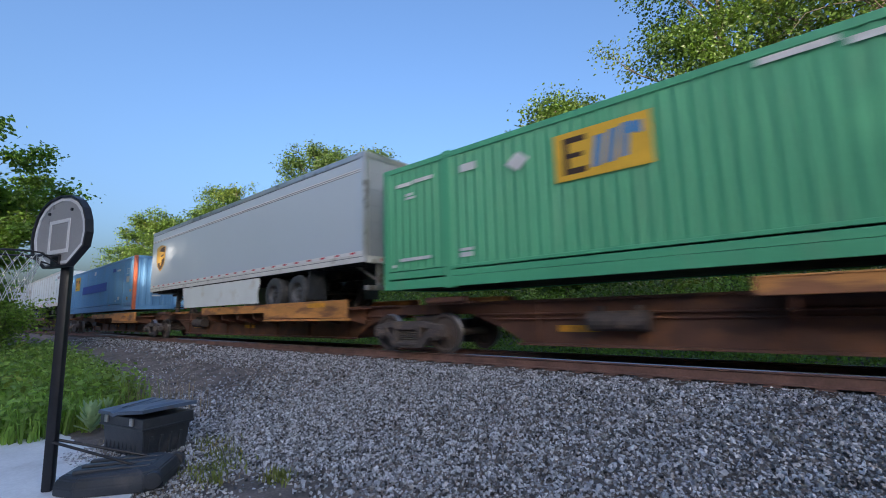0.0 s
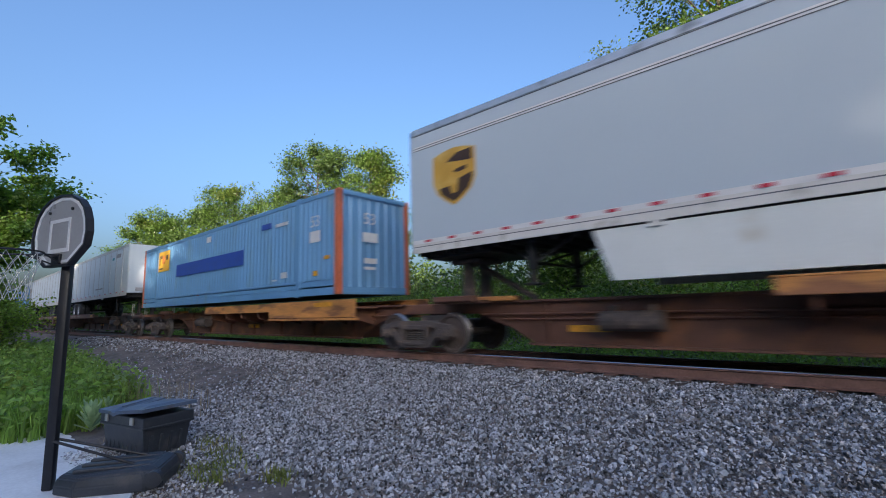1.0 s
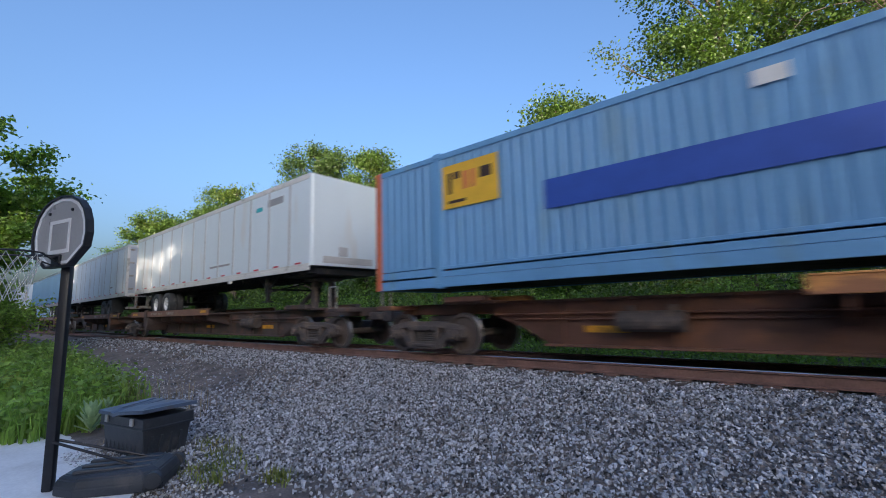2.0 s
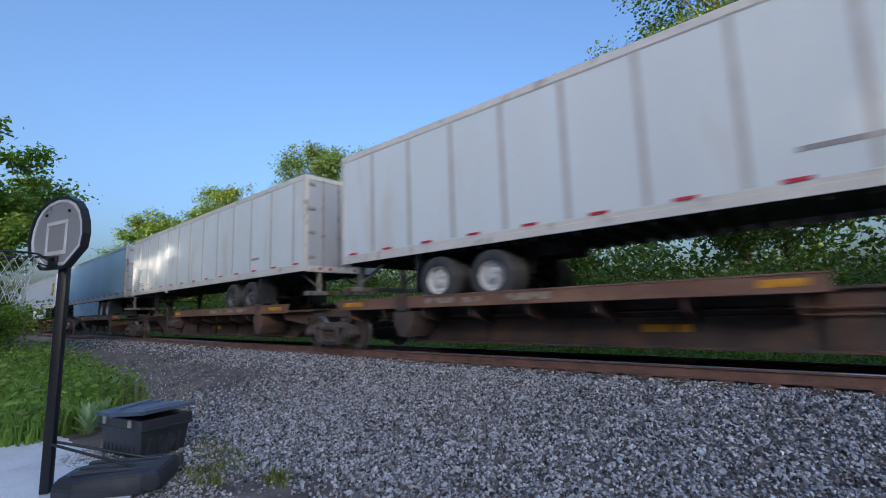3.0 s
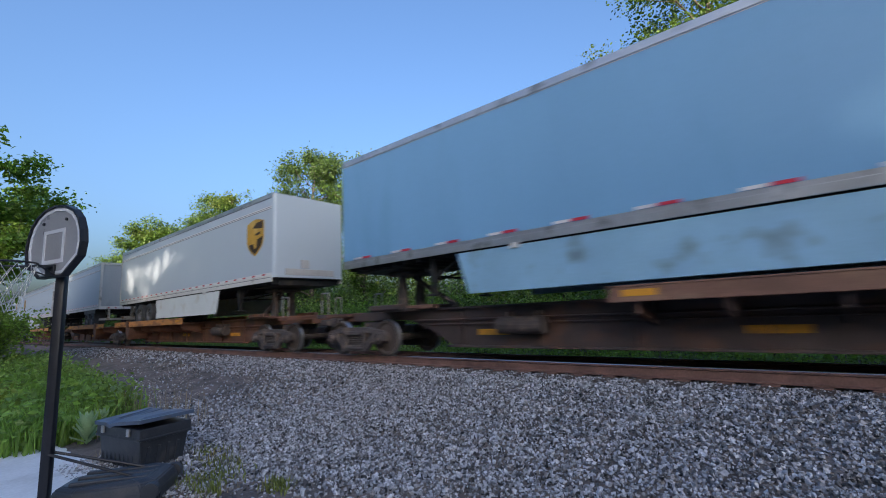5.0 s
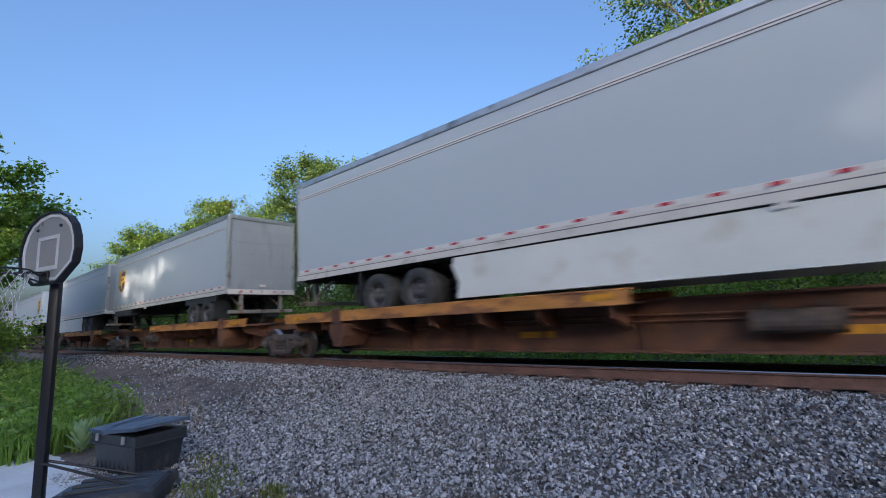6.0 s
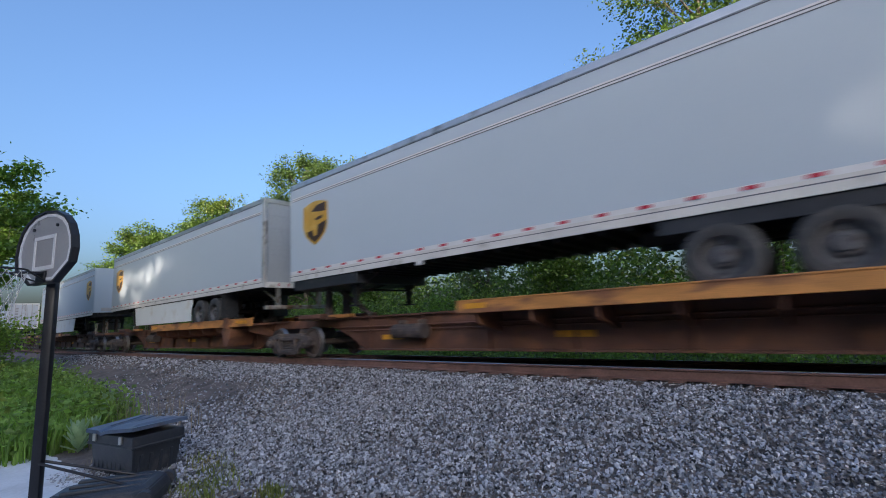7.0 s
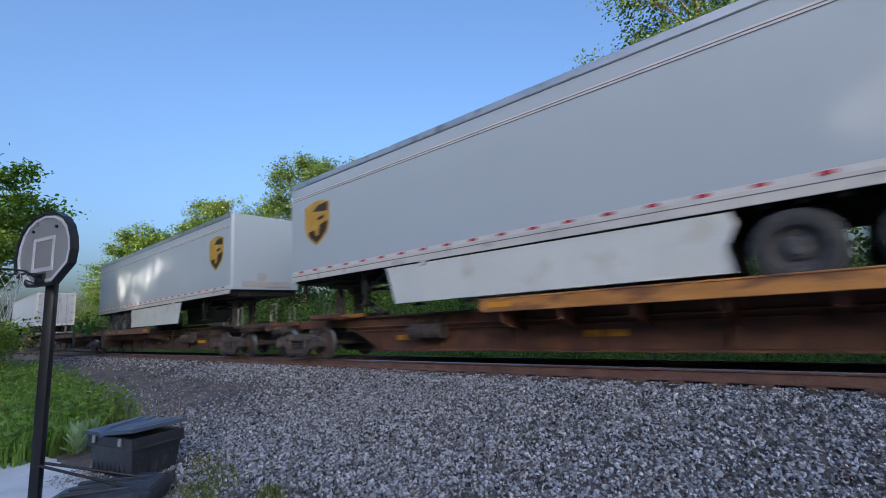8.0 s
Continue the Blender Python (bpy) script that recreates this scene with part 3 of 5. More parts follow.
def shield(parent, x, z, size, s):
    """A plain shield in gold and brown; s: side of the trailer."""
    y0 = s * (SIDE + 0.010)

    def plate(name, pts, off, mat):
        bm = bmesh.new()
        prism(bm, [(x + px * size, z + pz * size) for px, pz in pts], y0 + s * off - 0.003, y0 + s * off + 0.003)
        part(name, bm, mat, parent)
    plate("shield_border", [(-0.5, 0.42), (-0.25, 0.49), (0, 0.52), (0.25, 0.49), (0.5, 0.42), (0.5, -0.12), (0.40, -0.32), (0.2, -0.47), (0, -0.58), (-0.2, -0.47), (-0.40, -0.32), (-0.5, -0.12)], 0.0, M["gold"])
    k = 1 if s < 0 else -1
    crest = [(-0.16, 0.27), (0.08, 0.40), (0.43, 0.42), (0.43, 0.20), (0.12, 0.23)]
    field = [(-0.34, -0.22), (-0.10, -0.20), (-0.05, -0.36), (0.07, -0.34), (0.12, -0.10), (0.43, -0.03), (0.44, -0.12), (0.34, -0.30), (0.16, -0.43), (0, -0.51), (-0.16, -0.43), (-0.30, -0.33)]
    stroke = [(-0.02, 0.06), (0.10, 0.10), (0.30, 0.12), (0.30, 0.05), (0.10, 0.02)]
    for name, pts in (("shield_crest", crest), ("shield_field", field), ("shield_stroke", stroke)):
        plate(name, [(k * px, pz) for px, pz in pts], 0.005, M["brown"])


def trailer(label, x0, length=16.15, nose="L", paint="grey_panel", hubs="dark", skirt=None, axles=(11.5, 12.8), logo=False, ribs=None, stripes=False,
            rail="alu", skirt_paint="skirt", fender=False, tape=1.25, gear=2.9, colour_tape=False, marks=()):
    ob = rolls(thing("semi_trailer", label, "trailer", "trailers on the train"), x0)
    L = length

    def X(x):
        return x if nose == "L" else L - x

    def bx(bm, a, b, *rest):
        return box(bm, min(X(a), X(b)), max(X(a), X(b)), *rest)

    # box with rounded nose corners
    bm = bmesh.new()
    bx(bm, 0.03, L - 0.06, -SIDE, SIDE, FLOOR + 0.14, ROOF - 0.03)
    nose_x = X(0.03)
    es = [e for e in bm.edges if all(abs(v.co.x - nose_x) < 1e-4 for v in e.verts) and abs(e.verts[0].co.z - e.verts[1].co.z) > 1]
    bmesh.ops.bevel(bm, geom=es, offset=0.10, segments=4, affect="EDGES", profile=0.5)
    part("body", bm, M[paint], ob)
    for s in (-1, 1):
        y0, y1 = sorted((s * (SIDE - 0.02), s * (SIDE + 0.012)))
        bm = bmesh.new()
        bx(bm, 0.12, L, y0, y1, ROOF - 0.14, ROOF, 0.006)
        part("top_rail", bm, M[rail], ob)
        bm = bmesh.new()
        bx(bm, 0.12, L, y0, y1, FLOOR, FLOOR + 0.13, 0.006)
        bx(bm, 0.12, L, min(s * (SIDE - 0.02), s * (SIDE + 0.004)), max(s * (SIDE - 0.02), s * (SIDE + 0.004)), FLOOR + 0.13, FLOOR + 0.20)
        part("bottom_rail", bm, M["white_rail" if stripes else rail], ob)
        if stripes:
            for z, h in ((ROOF - 0.515, 0.014), (ROOF - 0.50, 0.030), (ROOF - 0.465, 0.014), (ROOF - 0.45, 0.030), (ROOF - 0.165, 0.014)):
                bm = bmesh.new()
                bx(bm, 0.2, L - 0.2, *sorted((s * SIDE, s * (SIDE + 0.006))), z, z + h)
                part("pinstripe", bm, M["dark_seam"] if h < 0.02 else M["white_tape"], ob)
        else:
            bm = bmesh.new()
            bx(bm, 0.2, L - 0.1, *sorted((s * SIDE, s * (SIDE + 0.006))), ROOF - 0.165, ROOF - 0.15)
            part("rail_seam", bm, M["seam"], ob)
        if ribs:
            start, step = ribs
            me = mesh_of("panel_rib", box(bmesh.new(), -0.05, 0.05, -0.006, 0.006, FLOOR + 0.22, ROOF - 0.16, 0.004), M["seam"])
            x = start
            while x < L - 0.3:
                part("panel_rib", me, None, ob, m=pose(X(x), s * (SIDE + 0.004), 0))
                x += step
        # reflective tape along the bottom rail
        x = 0.6 if stripes else 0.7
        if stripes:
            for name, mat, z0, z1, d in (("tape_band", "white_tape", 0.20, 0.285, 0.006), ("rail_joint", "dark_seam", 0.128, 0.146, 0.009)):
                bm = bmesh.new()
                bx(bm, 0.14, L - 0.12, *sorted((s * SIDE, s * (SIDE + d))), FLOOR + z0, FLOOR + z1)
                part(name, bm, M[mat], ob)
        while x < L - 0.4:
            if colour_tape:
                part("reflector", TAPE_WHITE, None, ob, m=pose(X(x), s * (SIDE + 0.014), FLOOR + 0.23))
                part("reflector", TAPE_RED, None, ob, m=pose(X(x + 0.32), s * (SIDE + 0.014), FLOOR + 0.23))
            else:
                part("reflector", TAPE_SHORT if stripes else TAPE_RED, None, ob, m=pose(X(x), s * (SIDE + 0.014), FLOOR + (0.245 if stripes else 0.23)))
            x += tape if not stripes else 0.655
        bm = bmesh.new()
        bx(bm, 5.05, 5.25, *sorted((s * (SIDE - 0.05), s * (SIDE + 0.02))), FLOOR - 0.09, FLOOR + 0.01, 0.01)
        part("marker_lamp", bm, M["white_rail"], ob)
        if skirt:
            a, b = skirt
            bm = bmesh.new()
            y = s * 1.255
            prism(bm, [(X(a - 0.12), FLOOR - 0.03), (X(b), FLOOR - 0.03), (X(b + 0.05), FLOOR - 0.2), (X(b - 0.1), 1.62), (X(b - 0.04), 1.30), (X(a + 0.15), 1.30)], y - 0.018, y + 0.018, 0.005)
            part("side_skirt", bm, M[skirt_paint], ob, "smooth side skirt panel")
        if fender:
            bm = bmesh.new()
            bx(bm, axles[0] - 0.75, axles[1] + 0.8, *sorted((s * 1.24, s * 1.27)), FLOOR - 0.22, FLOOR + 0.01, 0.01)
            part("fender", bm, M["plastic"], ob, "dark wheel fender panel")
    # floor frame
    bm = bmesh.new()
    for k in range(int(L / 0.4)):
        bx(bm, 0.25 + 0.4 * k, 0.31 + 0.4 * k, -1.24, 1.24, FLOOR - 0.06, FLOOR + 0.13)
    bx(bm, 0.1, L - 0.1, -1.25, 1.25, FLOOR + 0.11, FLOOR + 0.145)
    bx(bm, 0.2, 2.0, -1.0, 1.0, FLOOR - 0.10, FLOOR + 0.1, 0.02)
    part("floor_frame", bm, M["steel_black"], ob, "dark steel cross-members")
    # landing legs
    bm = bmesh.new()
    for s in (-0.95, 0.95):
        bx(bm, gear - 0.08, gear + 0.08, s - 0.08, s + 0.08, 1.62, FLOOR, 0.01)
        bx(bm, gear - 0.055, gear + 0.055, s - 0.055, s + 0.055, 1.36, 1.65, 0.01)
        bx(bm, gear - 0.15, gear + 0.15, s - 0.13, s + 0.13, 1.33, 1.37, 0.01)
        rod(bm, (X(gear), s, 1.70), (X(gear + 0.75), s * 0.9, FLOOR), 0.035)
        rod(bm, (X(gear), s, 1.70), (X(gear - 0.55), s * 0.9, FLOOR), 0.03)
    rod(bm, (X(gear), -0.95, 1.75), (X(gear), 0.95, 1.75), 0.03)
    rod(bm, (X(gear), -0.95, 1.66), (X(gear), 0.95, 2.1), 0.025)
    part("landing_gear", bm, M["steel_black"], ob, "dark folding landing legs")
    # bogie
    bm = bmesh.new()
    for s in (-0.45, 0.45):
        bx(bm, axles[0] - 1.2, axles[1] + 1.0, s - 0.06, s + 0.06, FLOOR - 0.25, FLOOR, 0.01)
    for a in axles:
        rod(bm, (X(a), -1.1, 1.545), (X(a), 1.1, 1.545), 0.065, seg=12)
        for s in (-0.5, 0.5):
            bx(bm, a - 0.3, a + 0.3, s - 0.05, s + 0.05, 1.6, 1.70, 0.01)
            rod(bm, (X(a + 0.3), s, 1.68), (X(a + 0.3), s, FLOOR - 0.2), 0.11, seg=14)
            bx(bm, a - 0.5, a - 0.36, s - 0.06, s + 0.06, 1.58, FLOOR - 0.2, 0.01)
    part("axle_bogie", bm, M["steel_black"], ob, "sliding tandem axle frame")
    rim = RIM_WHITE if hubs == "white" else RIM_DARK
    for a in axles:
        for s in (-1, 1):
            for y in (1.13, 0.82):
                t = part("tyre", TYRE, None, ob, "worn black road tyre", m=pose(X(a), s * y, 1.545, 0, 0, 0 if s < 0 else 180))
                if y > 1:
                    part("rim", rim, None, t, "white wheel disc" if hubs == "white" else "dark wheel disc")
    for s in (-1, 1):
        bm = bmesh.new()
        bx(bm, axles[1] + 0.62, axles[1] + 0.64, min(s * 0.68, s * 1.27), max(s * 0.68, s * 1.27), 1.32, FLOOR - 0.02)
        part("mud_flap", bm, M["plastic"], ob, "black rubber mud flap")
    # rear frame, doors and guard
    bm = bmesh.new()
    bx(bm, L - 0.10, L + 0.02, -SIDE - 0.01, -SIDE + 0.11, FLOOR, ROOF, 0.01)
    bx(bm, L - 0.10, L + 0.02, SIDE - 0.11, SIDE + 0.01, FLOOR, ROOF, 0.01)
    bx(bm, L - 0.10, L + 0.021, -SIDE + 0.1, SIDE - 0.1, ROOF - 0.14, ROOF, 0.01)
    bx(bm, L - 0.10, L + 0.021, -SIDE + 0.1, SIDE - 0.1, FLOOR - 0.02, FLOOR + 0.16, 0.01)
    part("rear_frame", bm, M["white_rail" if paint.startswith("white") else "alu"], ob, "metal frame round the rear doors")
    if stripes:
        bm = bmesh.new()
        bx(bm, L - 0.09, L - 0.03, -SIDE + 0.112, SIDE - 0.112, FLOOR + 0.162, ROOF - 0.142)
        d = part("roll_door", bm, M["roll_door"], ob, "grey roll-up door in flat slats")
        for k in range(6):
            z = FLOOR + 0.17 + k * 0.425
            bm = bmesh.new()
            bx(bm, L - 0.03, L - 0.018, -SIDE + 0.115, SIDE - 0.115, z, z + 0.421, 0.002)
            part("slat", bm, M["roll_door"], d)
        bm = bmesh.new()
        bx(bm, L + 0.02, L + 0.035, -SIDE + 0.02, SIDE - 0.02, FLOOR - 0.02, FLOOR + 0.15, 0.004)
        bx(bm, L - 0.018, L + 0.01, -0.12, 0.12, FLOOR + 0.26, FLOOR + 0.34, 0.006)
        part("door_sill", bm, M["white_rail"], ob, "scuffed white sill below the roll-up door")
    for y0, y1 in () if stripes else ((-SIDE + 0.115, -0.008), (0.008, SIDE - 0.115)):
        bm = bmesh.new()
        bx(bm, L - 0.09, L - 0.005, y0, y1, FLOOR + 0.165, ROOF - 0.145, 0.008)
        d = part("rear_door", bm, M["door"], ob, "swing door in grimy grey paint")
        outer = y0 if abs(y0) > abs(y1) else y1
        inner = y1 if outer == y0 else y0
        for y in (inner + (0.15 if outer > 0 else -0.15), (inner + outer) / 2 + (0.1 if outer > 0 else -0.1)):
            bm = bmesh.new()
            rod(bm, (X(L + 0.02), y, FLOOR + 0.1), (X(L + 0.02), y, ROOF - 0.08), 0.018, seg=8)
            bx(bm, L, L + 0.05, y - 0.05, y + 0.05, FLOOR + 1.0, FLOOR + 1.06)
            part("lock_rod", bm, M["galv"], d, "steel lock rod")
        for k in range(4):
            z = FLOOR + 0.35 + k * 0.72
            bm = bmesh.new()
            bx(bm, L - 0.005, L + 0.03, min(outer, outer * 0.82), max(outer, outer * 0.82), z, z + 0.09, 0.008)
            part("hinge", bm, M["galv"], d)
    bm = bmesh.new()
    for s in (-0.75, 0.75):
        bx(bm, L - 0.18, L - 0.04, s - 0.06, s + 0.06, 1.52, FLOOR, 0.01)
    bx(bm, L - 0.14, L + 0.0, -1.22, 1.22, 1.46, 1.58, 0.015)
    rod(bm, (X(L - 0.12), -0.75, 1.7), (X(L - 1.0), -0.75, FLOOR), 0.04)
    rod(bm, (X(L - 0.12), 0.75, 1.7), (X(L - 1.0), 0.75, FLOOR), 0.04)
    part("underride_guard", bm, M["galv"], ob, "steel rear bumper guard")
    for y in (-0.80, -0.45, 0.45, 0.80):
        part("tail_lamp", rod(bmesh.new(), (X(L + 0.035), y, FLOOR + 0.07), (X(L + 0.01), y, FLOOR + 0.07), 0.05, seg=12), M["red"], ob, "round red tail lamp")
    if fender:
        bm = bmesh.new()
        bx(bm, 0.25, 3.0, -1.27, 1.27, 1.88, FLOOR - 0.004, 0.02)
        part("nose_apron", bm, M["plastic"], ob, "black apron panel below the nose")
    # nose panel details
    bm = bmesh.new()
    bx(bm, 0.008, 0.034, -0.9, 0.9, FLOOR + 0.22, FLOOR + 0.42, 0.006)
    bx(bm, 0.0, 0.034, -0.35, -0.05, FLOOR + 0.45, FLOOR + 0.72, 0.01)
    part("nose_box", bm, M["seam"], ob)
    if logo:
        for s in (-1, 1):
            shield(ob, X(1.35 if nose == "L" else 1.2), 3.70, 1.12, s)
    for mx, mz, w, h, mat in marks:
        for s in (-1, 1):
            bm = bmesh.new()
            bx(bm, mx, mx + w, *sorted((s * SIDE, s * (SIDE + 0.008))), mz, mz + h)
            part("marking", bm, M[mat], ob)
    return ob


# ---- containers ----
C_FLOOR, C_ROOF = 1.396, 4.24


def corrugated(length, z0, z1, pitch=0.23, depth=0.028):
    """A folded steel wall along x, its outer face towards -Y at y = 0."""
    prof, x = [], 0.0
    while x < length - 1e-6:
        for f, y in ((0.0, 0.0), (0.36, 0.0), (0.5, depth), (0.86, depth)):
            if x + f * pitch < length:
                prof.append((x + f * pitch, y))
        x += pitch
    prof.append((length, 0.0))
    verts = [(px, py, z) for px, py in prof for z in (z0, z1)]
    faces = [(2 * i, 2 * i + 2, 2 * i + 3, 2 * i + 1) for i in range(len(prof) - 1)]
    return verts, faces


def container(label, x0, paint, end_paint, castings):
    L = 16.15
    ob = rolls(thing("shipping_container", label, "container", "containers on the train"), x0)
    for s in (-1, 1):
        v, f = corrugated(L - 0.36, C_FLOOR + 0.42, C_ROOF - 0.12)
        me = joined("side_wall", v, f, M[paint])
        part("side_wall", me, None, ob, "folded steel side wall", m=pose(0.18, -SIDE + 0.012, 0) if s < 0 else pose(L - 0.18, SIDE - 0.012, 0, 0, 0, 180))
        y0, y1 = sorted((s * (SIDE - 0.08), s * SIDE))
        bm = bmesh.new()
        box(bm, 0.1, L - 0.1, y0, y1, C_FLOOR, C_FLOOR + 0.20, 0.008)
        part("bottom_rail", bm, M[paint], ob)
        for name, x0_, x1_, d0, d1, z0, z1 in (("tunnel_rail", 2.05, L - 2.05, 0.06, 0.006, 0.205, 0.33), ("end_rail", 0.1, 1.85, 0.06, 0.006, 0.24, 0.40),
                                               ("end_rail", L - 1.85, L - 0.1, 0.06, 0.006, 0.24, 0.40), ("wall_foot", 2.0, L - 2.0, 0.05, 0.002, 0.36, 0.425)):
            bm = bmesh.new()
            box(bm, x0_, x1_, *sorted((s * (SIDE - d0), s * (SIDE - d1))), C_FLOOR + z0, C_FLOOR + z1, 0.008)
            part(name, bm, M[paint], ob)
        bm = bmesh.new()
        box(bm, 0.1, L - 0.1, y0, y1, C_ROOF - 0.13, C_ROOF - 0.005, 0.01)
        part("top_rail", bm, M[paint], ob)
        for x in (1.98, L - 1.98):
            bm = bmesh.new()
            box(bm, x - 0.10, x + 0.10, *sorted((s * (SIDE - 0.08), s * (SIDE + 0.006))), C_FLOOR - 0.02, C_ROOF + 0.02, 0.012)
            part("lifting_post", bm, M[paint], ob, "vertical lifting post")
            for z in (C_FLOOR - 0.03, C_ROOF - 0.09):
                bm = bmesh.new()
                box(bm, x - 0.11, x + 0.11, *sorted((s * (SIDE - 0.12), s * (SIDE + 0.012))), z, z + 0.12, 0.015)
                part("corner_casting", bm, M[castings], ob)
        for x in (0.0, L):
            bm = bmesh.new()
            a, b = (x, x + 0.20) if x == 0 else (x - 0.20, x)
            box(bm, a, b, *sorted((s * (SIDE - 0.14), s * (SIDE + 0.004))), C_FLOOR, C_ROOF, 0.015)
            part("corner_post", bm, M[end_paint], ob)
    bm = bmesh.new()
    box(bm, 0.1, L - 0.1, -SIDE + 0.05, SIDE - 0.05, C_ROOF - 0.04, C_ROOF - 0.01, 0.01)
    for k in range(26):
        box(bm, 0.4 + k * 0.6, 0.6 + k * 0.6, -SIDE + 0.1, SIDE - 0.1, C_ROOF - 0.012, C_ROOF + 0.005)
    part("roof", bm, M[paint], ob)
    bm = bmesh.new()
    box(bm, 0.1, L - 0.1, -SIDE + 0.06, SIDE - 0.06, C_FLOOR + 0.02, C_FLOOR + 0.14)
    part("floor_frame", bm, M["steel_black"], ob)
    for x, turn in ((0.06, -90), (L - 0.06, 90)):
        v, f = corrugated(2 * SIDE - 0.28, C_FLOOR + 0.2, C_ROOF - 0.12, 0.32, 0.04)
        me = joined("end_wall", v, f, M[paint])
        part("end_wall", me, None, ob, "folded steel end wall", m=pose(x, (-1 if turn > 0 else 1) * (SIDE - 0.14), 0, 0, 0, turn))
        bm = bmesh.new()
        sx = 1 if turn > 0 else -1
        xa, xb = sorted((x - sx * 0.06, x + sx * 0.05))
        box(bm, xa, xb, -SIDE + 0.14, SIDE - 0.14, C_FLOOR, C_FLOOR + 0.2, 0.01)
        part("end_sill", bm, M[paint], ob)
        bm = bmesh.new()
        box(bm, xa, xb, -SIDE + 0.14, SIDE - 0.14, C_ROOF - 0.13, C_ROOF, 0.01)
        part("end_header", bm, M[paint], ob)
    return ob


def decal(parent, x0, x1, z0, z1, mat, label="", name="decal", off=0.006):
    bm = bmesh.new()
    box(bm, x0, x1, -SIDE - off - 0.003, -SIDE - off + 0.003, z0, z1)
    return part(name, bm, M[mat], parent, label)


def end_decal(parent, x, y0, y1, z0, z1, mat):
    bm = bmesh.new()
    box(bm, x, x + 0.006, y0, y1, z0, z1)
    return part("decal", bm, M[mat], parent)


def green_container():
    ob = container("green corrugated container with a yellow logo panel", -7.777, "green_box", "green_box", "green_box")
    decal(ob, 4.45, 6.05, 3.02, 3.86, "yellow", "yellow logo panel with brown and blue shapes", "logo_panel")
    for x0, x1, z0, z1 in ((4.62, 4.72, 3.12, 3.76), (4.72, 5.02, 3.66, 3.76), (4.72, 4.96, 3.40, 3.48), (4.72, 5.02, 3.12, 3.22)):
        decal(ob, x0, x1, z0, z1, "brown", name="logo_bar", off=0.012)
    for pts in (((5.10, 3.16), (5.24, 3.16), (5.34, 3.68), (5.18, 3.68)), ((5.32, 3.18), (5.46, 3.18), (5.56, 3.72), (5.42, 3.72)), ((5.56, 3.22), (5.68, 3.22), (5.74, 3.76), (5.62, 3.76)), ((5.72, 3.58), (5.92, 3.52), (5.92, 3.72), (5.76, 3.76))):
        bm = bmesh.new()
        prism(bm, pts, -SIDE - 0.015, -SIDE - 0.009)
        part("logo_bar", bm, M["sky_blue"], ob)
    bm = bmesh.new()
    prism(bm, [(3.45, 3.60), (3.72, 3.80), (3.95, 3.62), (3.70, 3.42)], -SIDE - 0.009, -SIDE - 0.003)
    part("placard", bm, M["white_mark"], ob, "white diamond placard")
    for x0, x1, z0, z1 in ((0.45, 0.95, 3.74, 3.82), (1.0, 1.6, 3.76, 3.84), (0.75, 0.98, 3.50, 3.56), (0.75, 1.05, 3.42, 3.47), (0.55, 1.5, 2.02, 2.09), (2.35, 2.75, 3.70, 3.86), (2.3, 2.62, 2.08, 2.14), (2.3, 2.6, 1.96, 2.05),
                           (7.4, 8.2, 4.0, 4.09), (8.3, 9.0, 3.92, 4.01), (0.3, 0.42, 1.9, 1.96)):
        decal(ob, x0, x1, z0, z1, "white_mark")


def blue_container():
    ob = container("blue corrugated container with orange corner posts", -43.367, "blue_box", "orange_box", "blue_box")
    decal(ob, 2.15, 3.55, 3.0, 3.92, "yellow", "yellow logo panel with small shapes", "logo_panel")
    for x0, x1, z0, z1, m in ((2.3, 2.40, 3.3, 3.75, "brown"), (2.46, 2.62, 3.60, 3.75, "brown"), (2.70, 2.82, 3.35, 3.72, "orange_box"), (2.9, 3.0, 3.35, 3.72, "orange_box"), (3.12, 3.40, 3.50, 3.72, "brown"), (2.3, 2.75, 3.1, 3.16, "brown")):
        decal(ob, x0, x1, z0, z1, m, name="logo_bar", off=0.012)
    decal(ob, 4.5, 10.75, 2.62, 3.14, "dark_blue", "long dark blue bar", "name_bar")
    for x0, x1, z0, z1, m in ((12.0, 12.6, 3.62, 3.80, "dark_blue"), (12.9, 13.6, 3.60, 3.70, "white_mark"), (7.6, 8.0, 3.74, 3.96, "white_mark"), (13.25, 13.6, 1.98, 2.16, "white_mark"), (12.75, 13.0, 1.92, 1.97, "white_mark"),
                              (14.80, 15.30, 2.88, 3.20, "white_mark"), (14.98, 15.2, 1.94, 2.08, "amber"), (15.5, 15.76, 2.36, 2.46, "amber")):
        decal(ob, x0, x1, z0, z1, m)
    part("size_number", lettering("53", 0.46, M["white_mark"]), None, ob, "white size number", m=pose(15.05, -SIDE - 0.008, 3.46))
    x = 16.15 + 0.004
    part("size_number", lettering("53", 0.46, M["white_mark"]), None, ob, "white size number", m=pose(x, -0.25, 3.50, 0, 0, 90))
    for y0, y1, z0, z1 in ((-0.5, 0.05, 2.85, 3.12), (-0.45, 0.0, 2.25, 2.40), (-0.45, -0.05, 2.08, 2.16)):
        end_decal(ob, x, y0, y1, z0, z1, "white_mark")


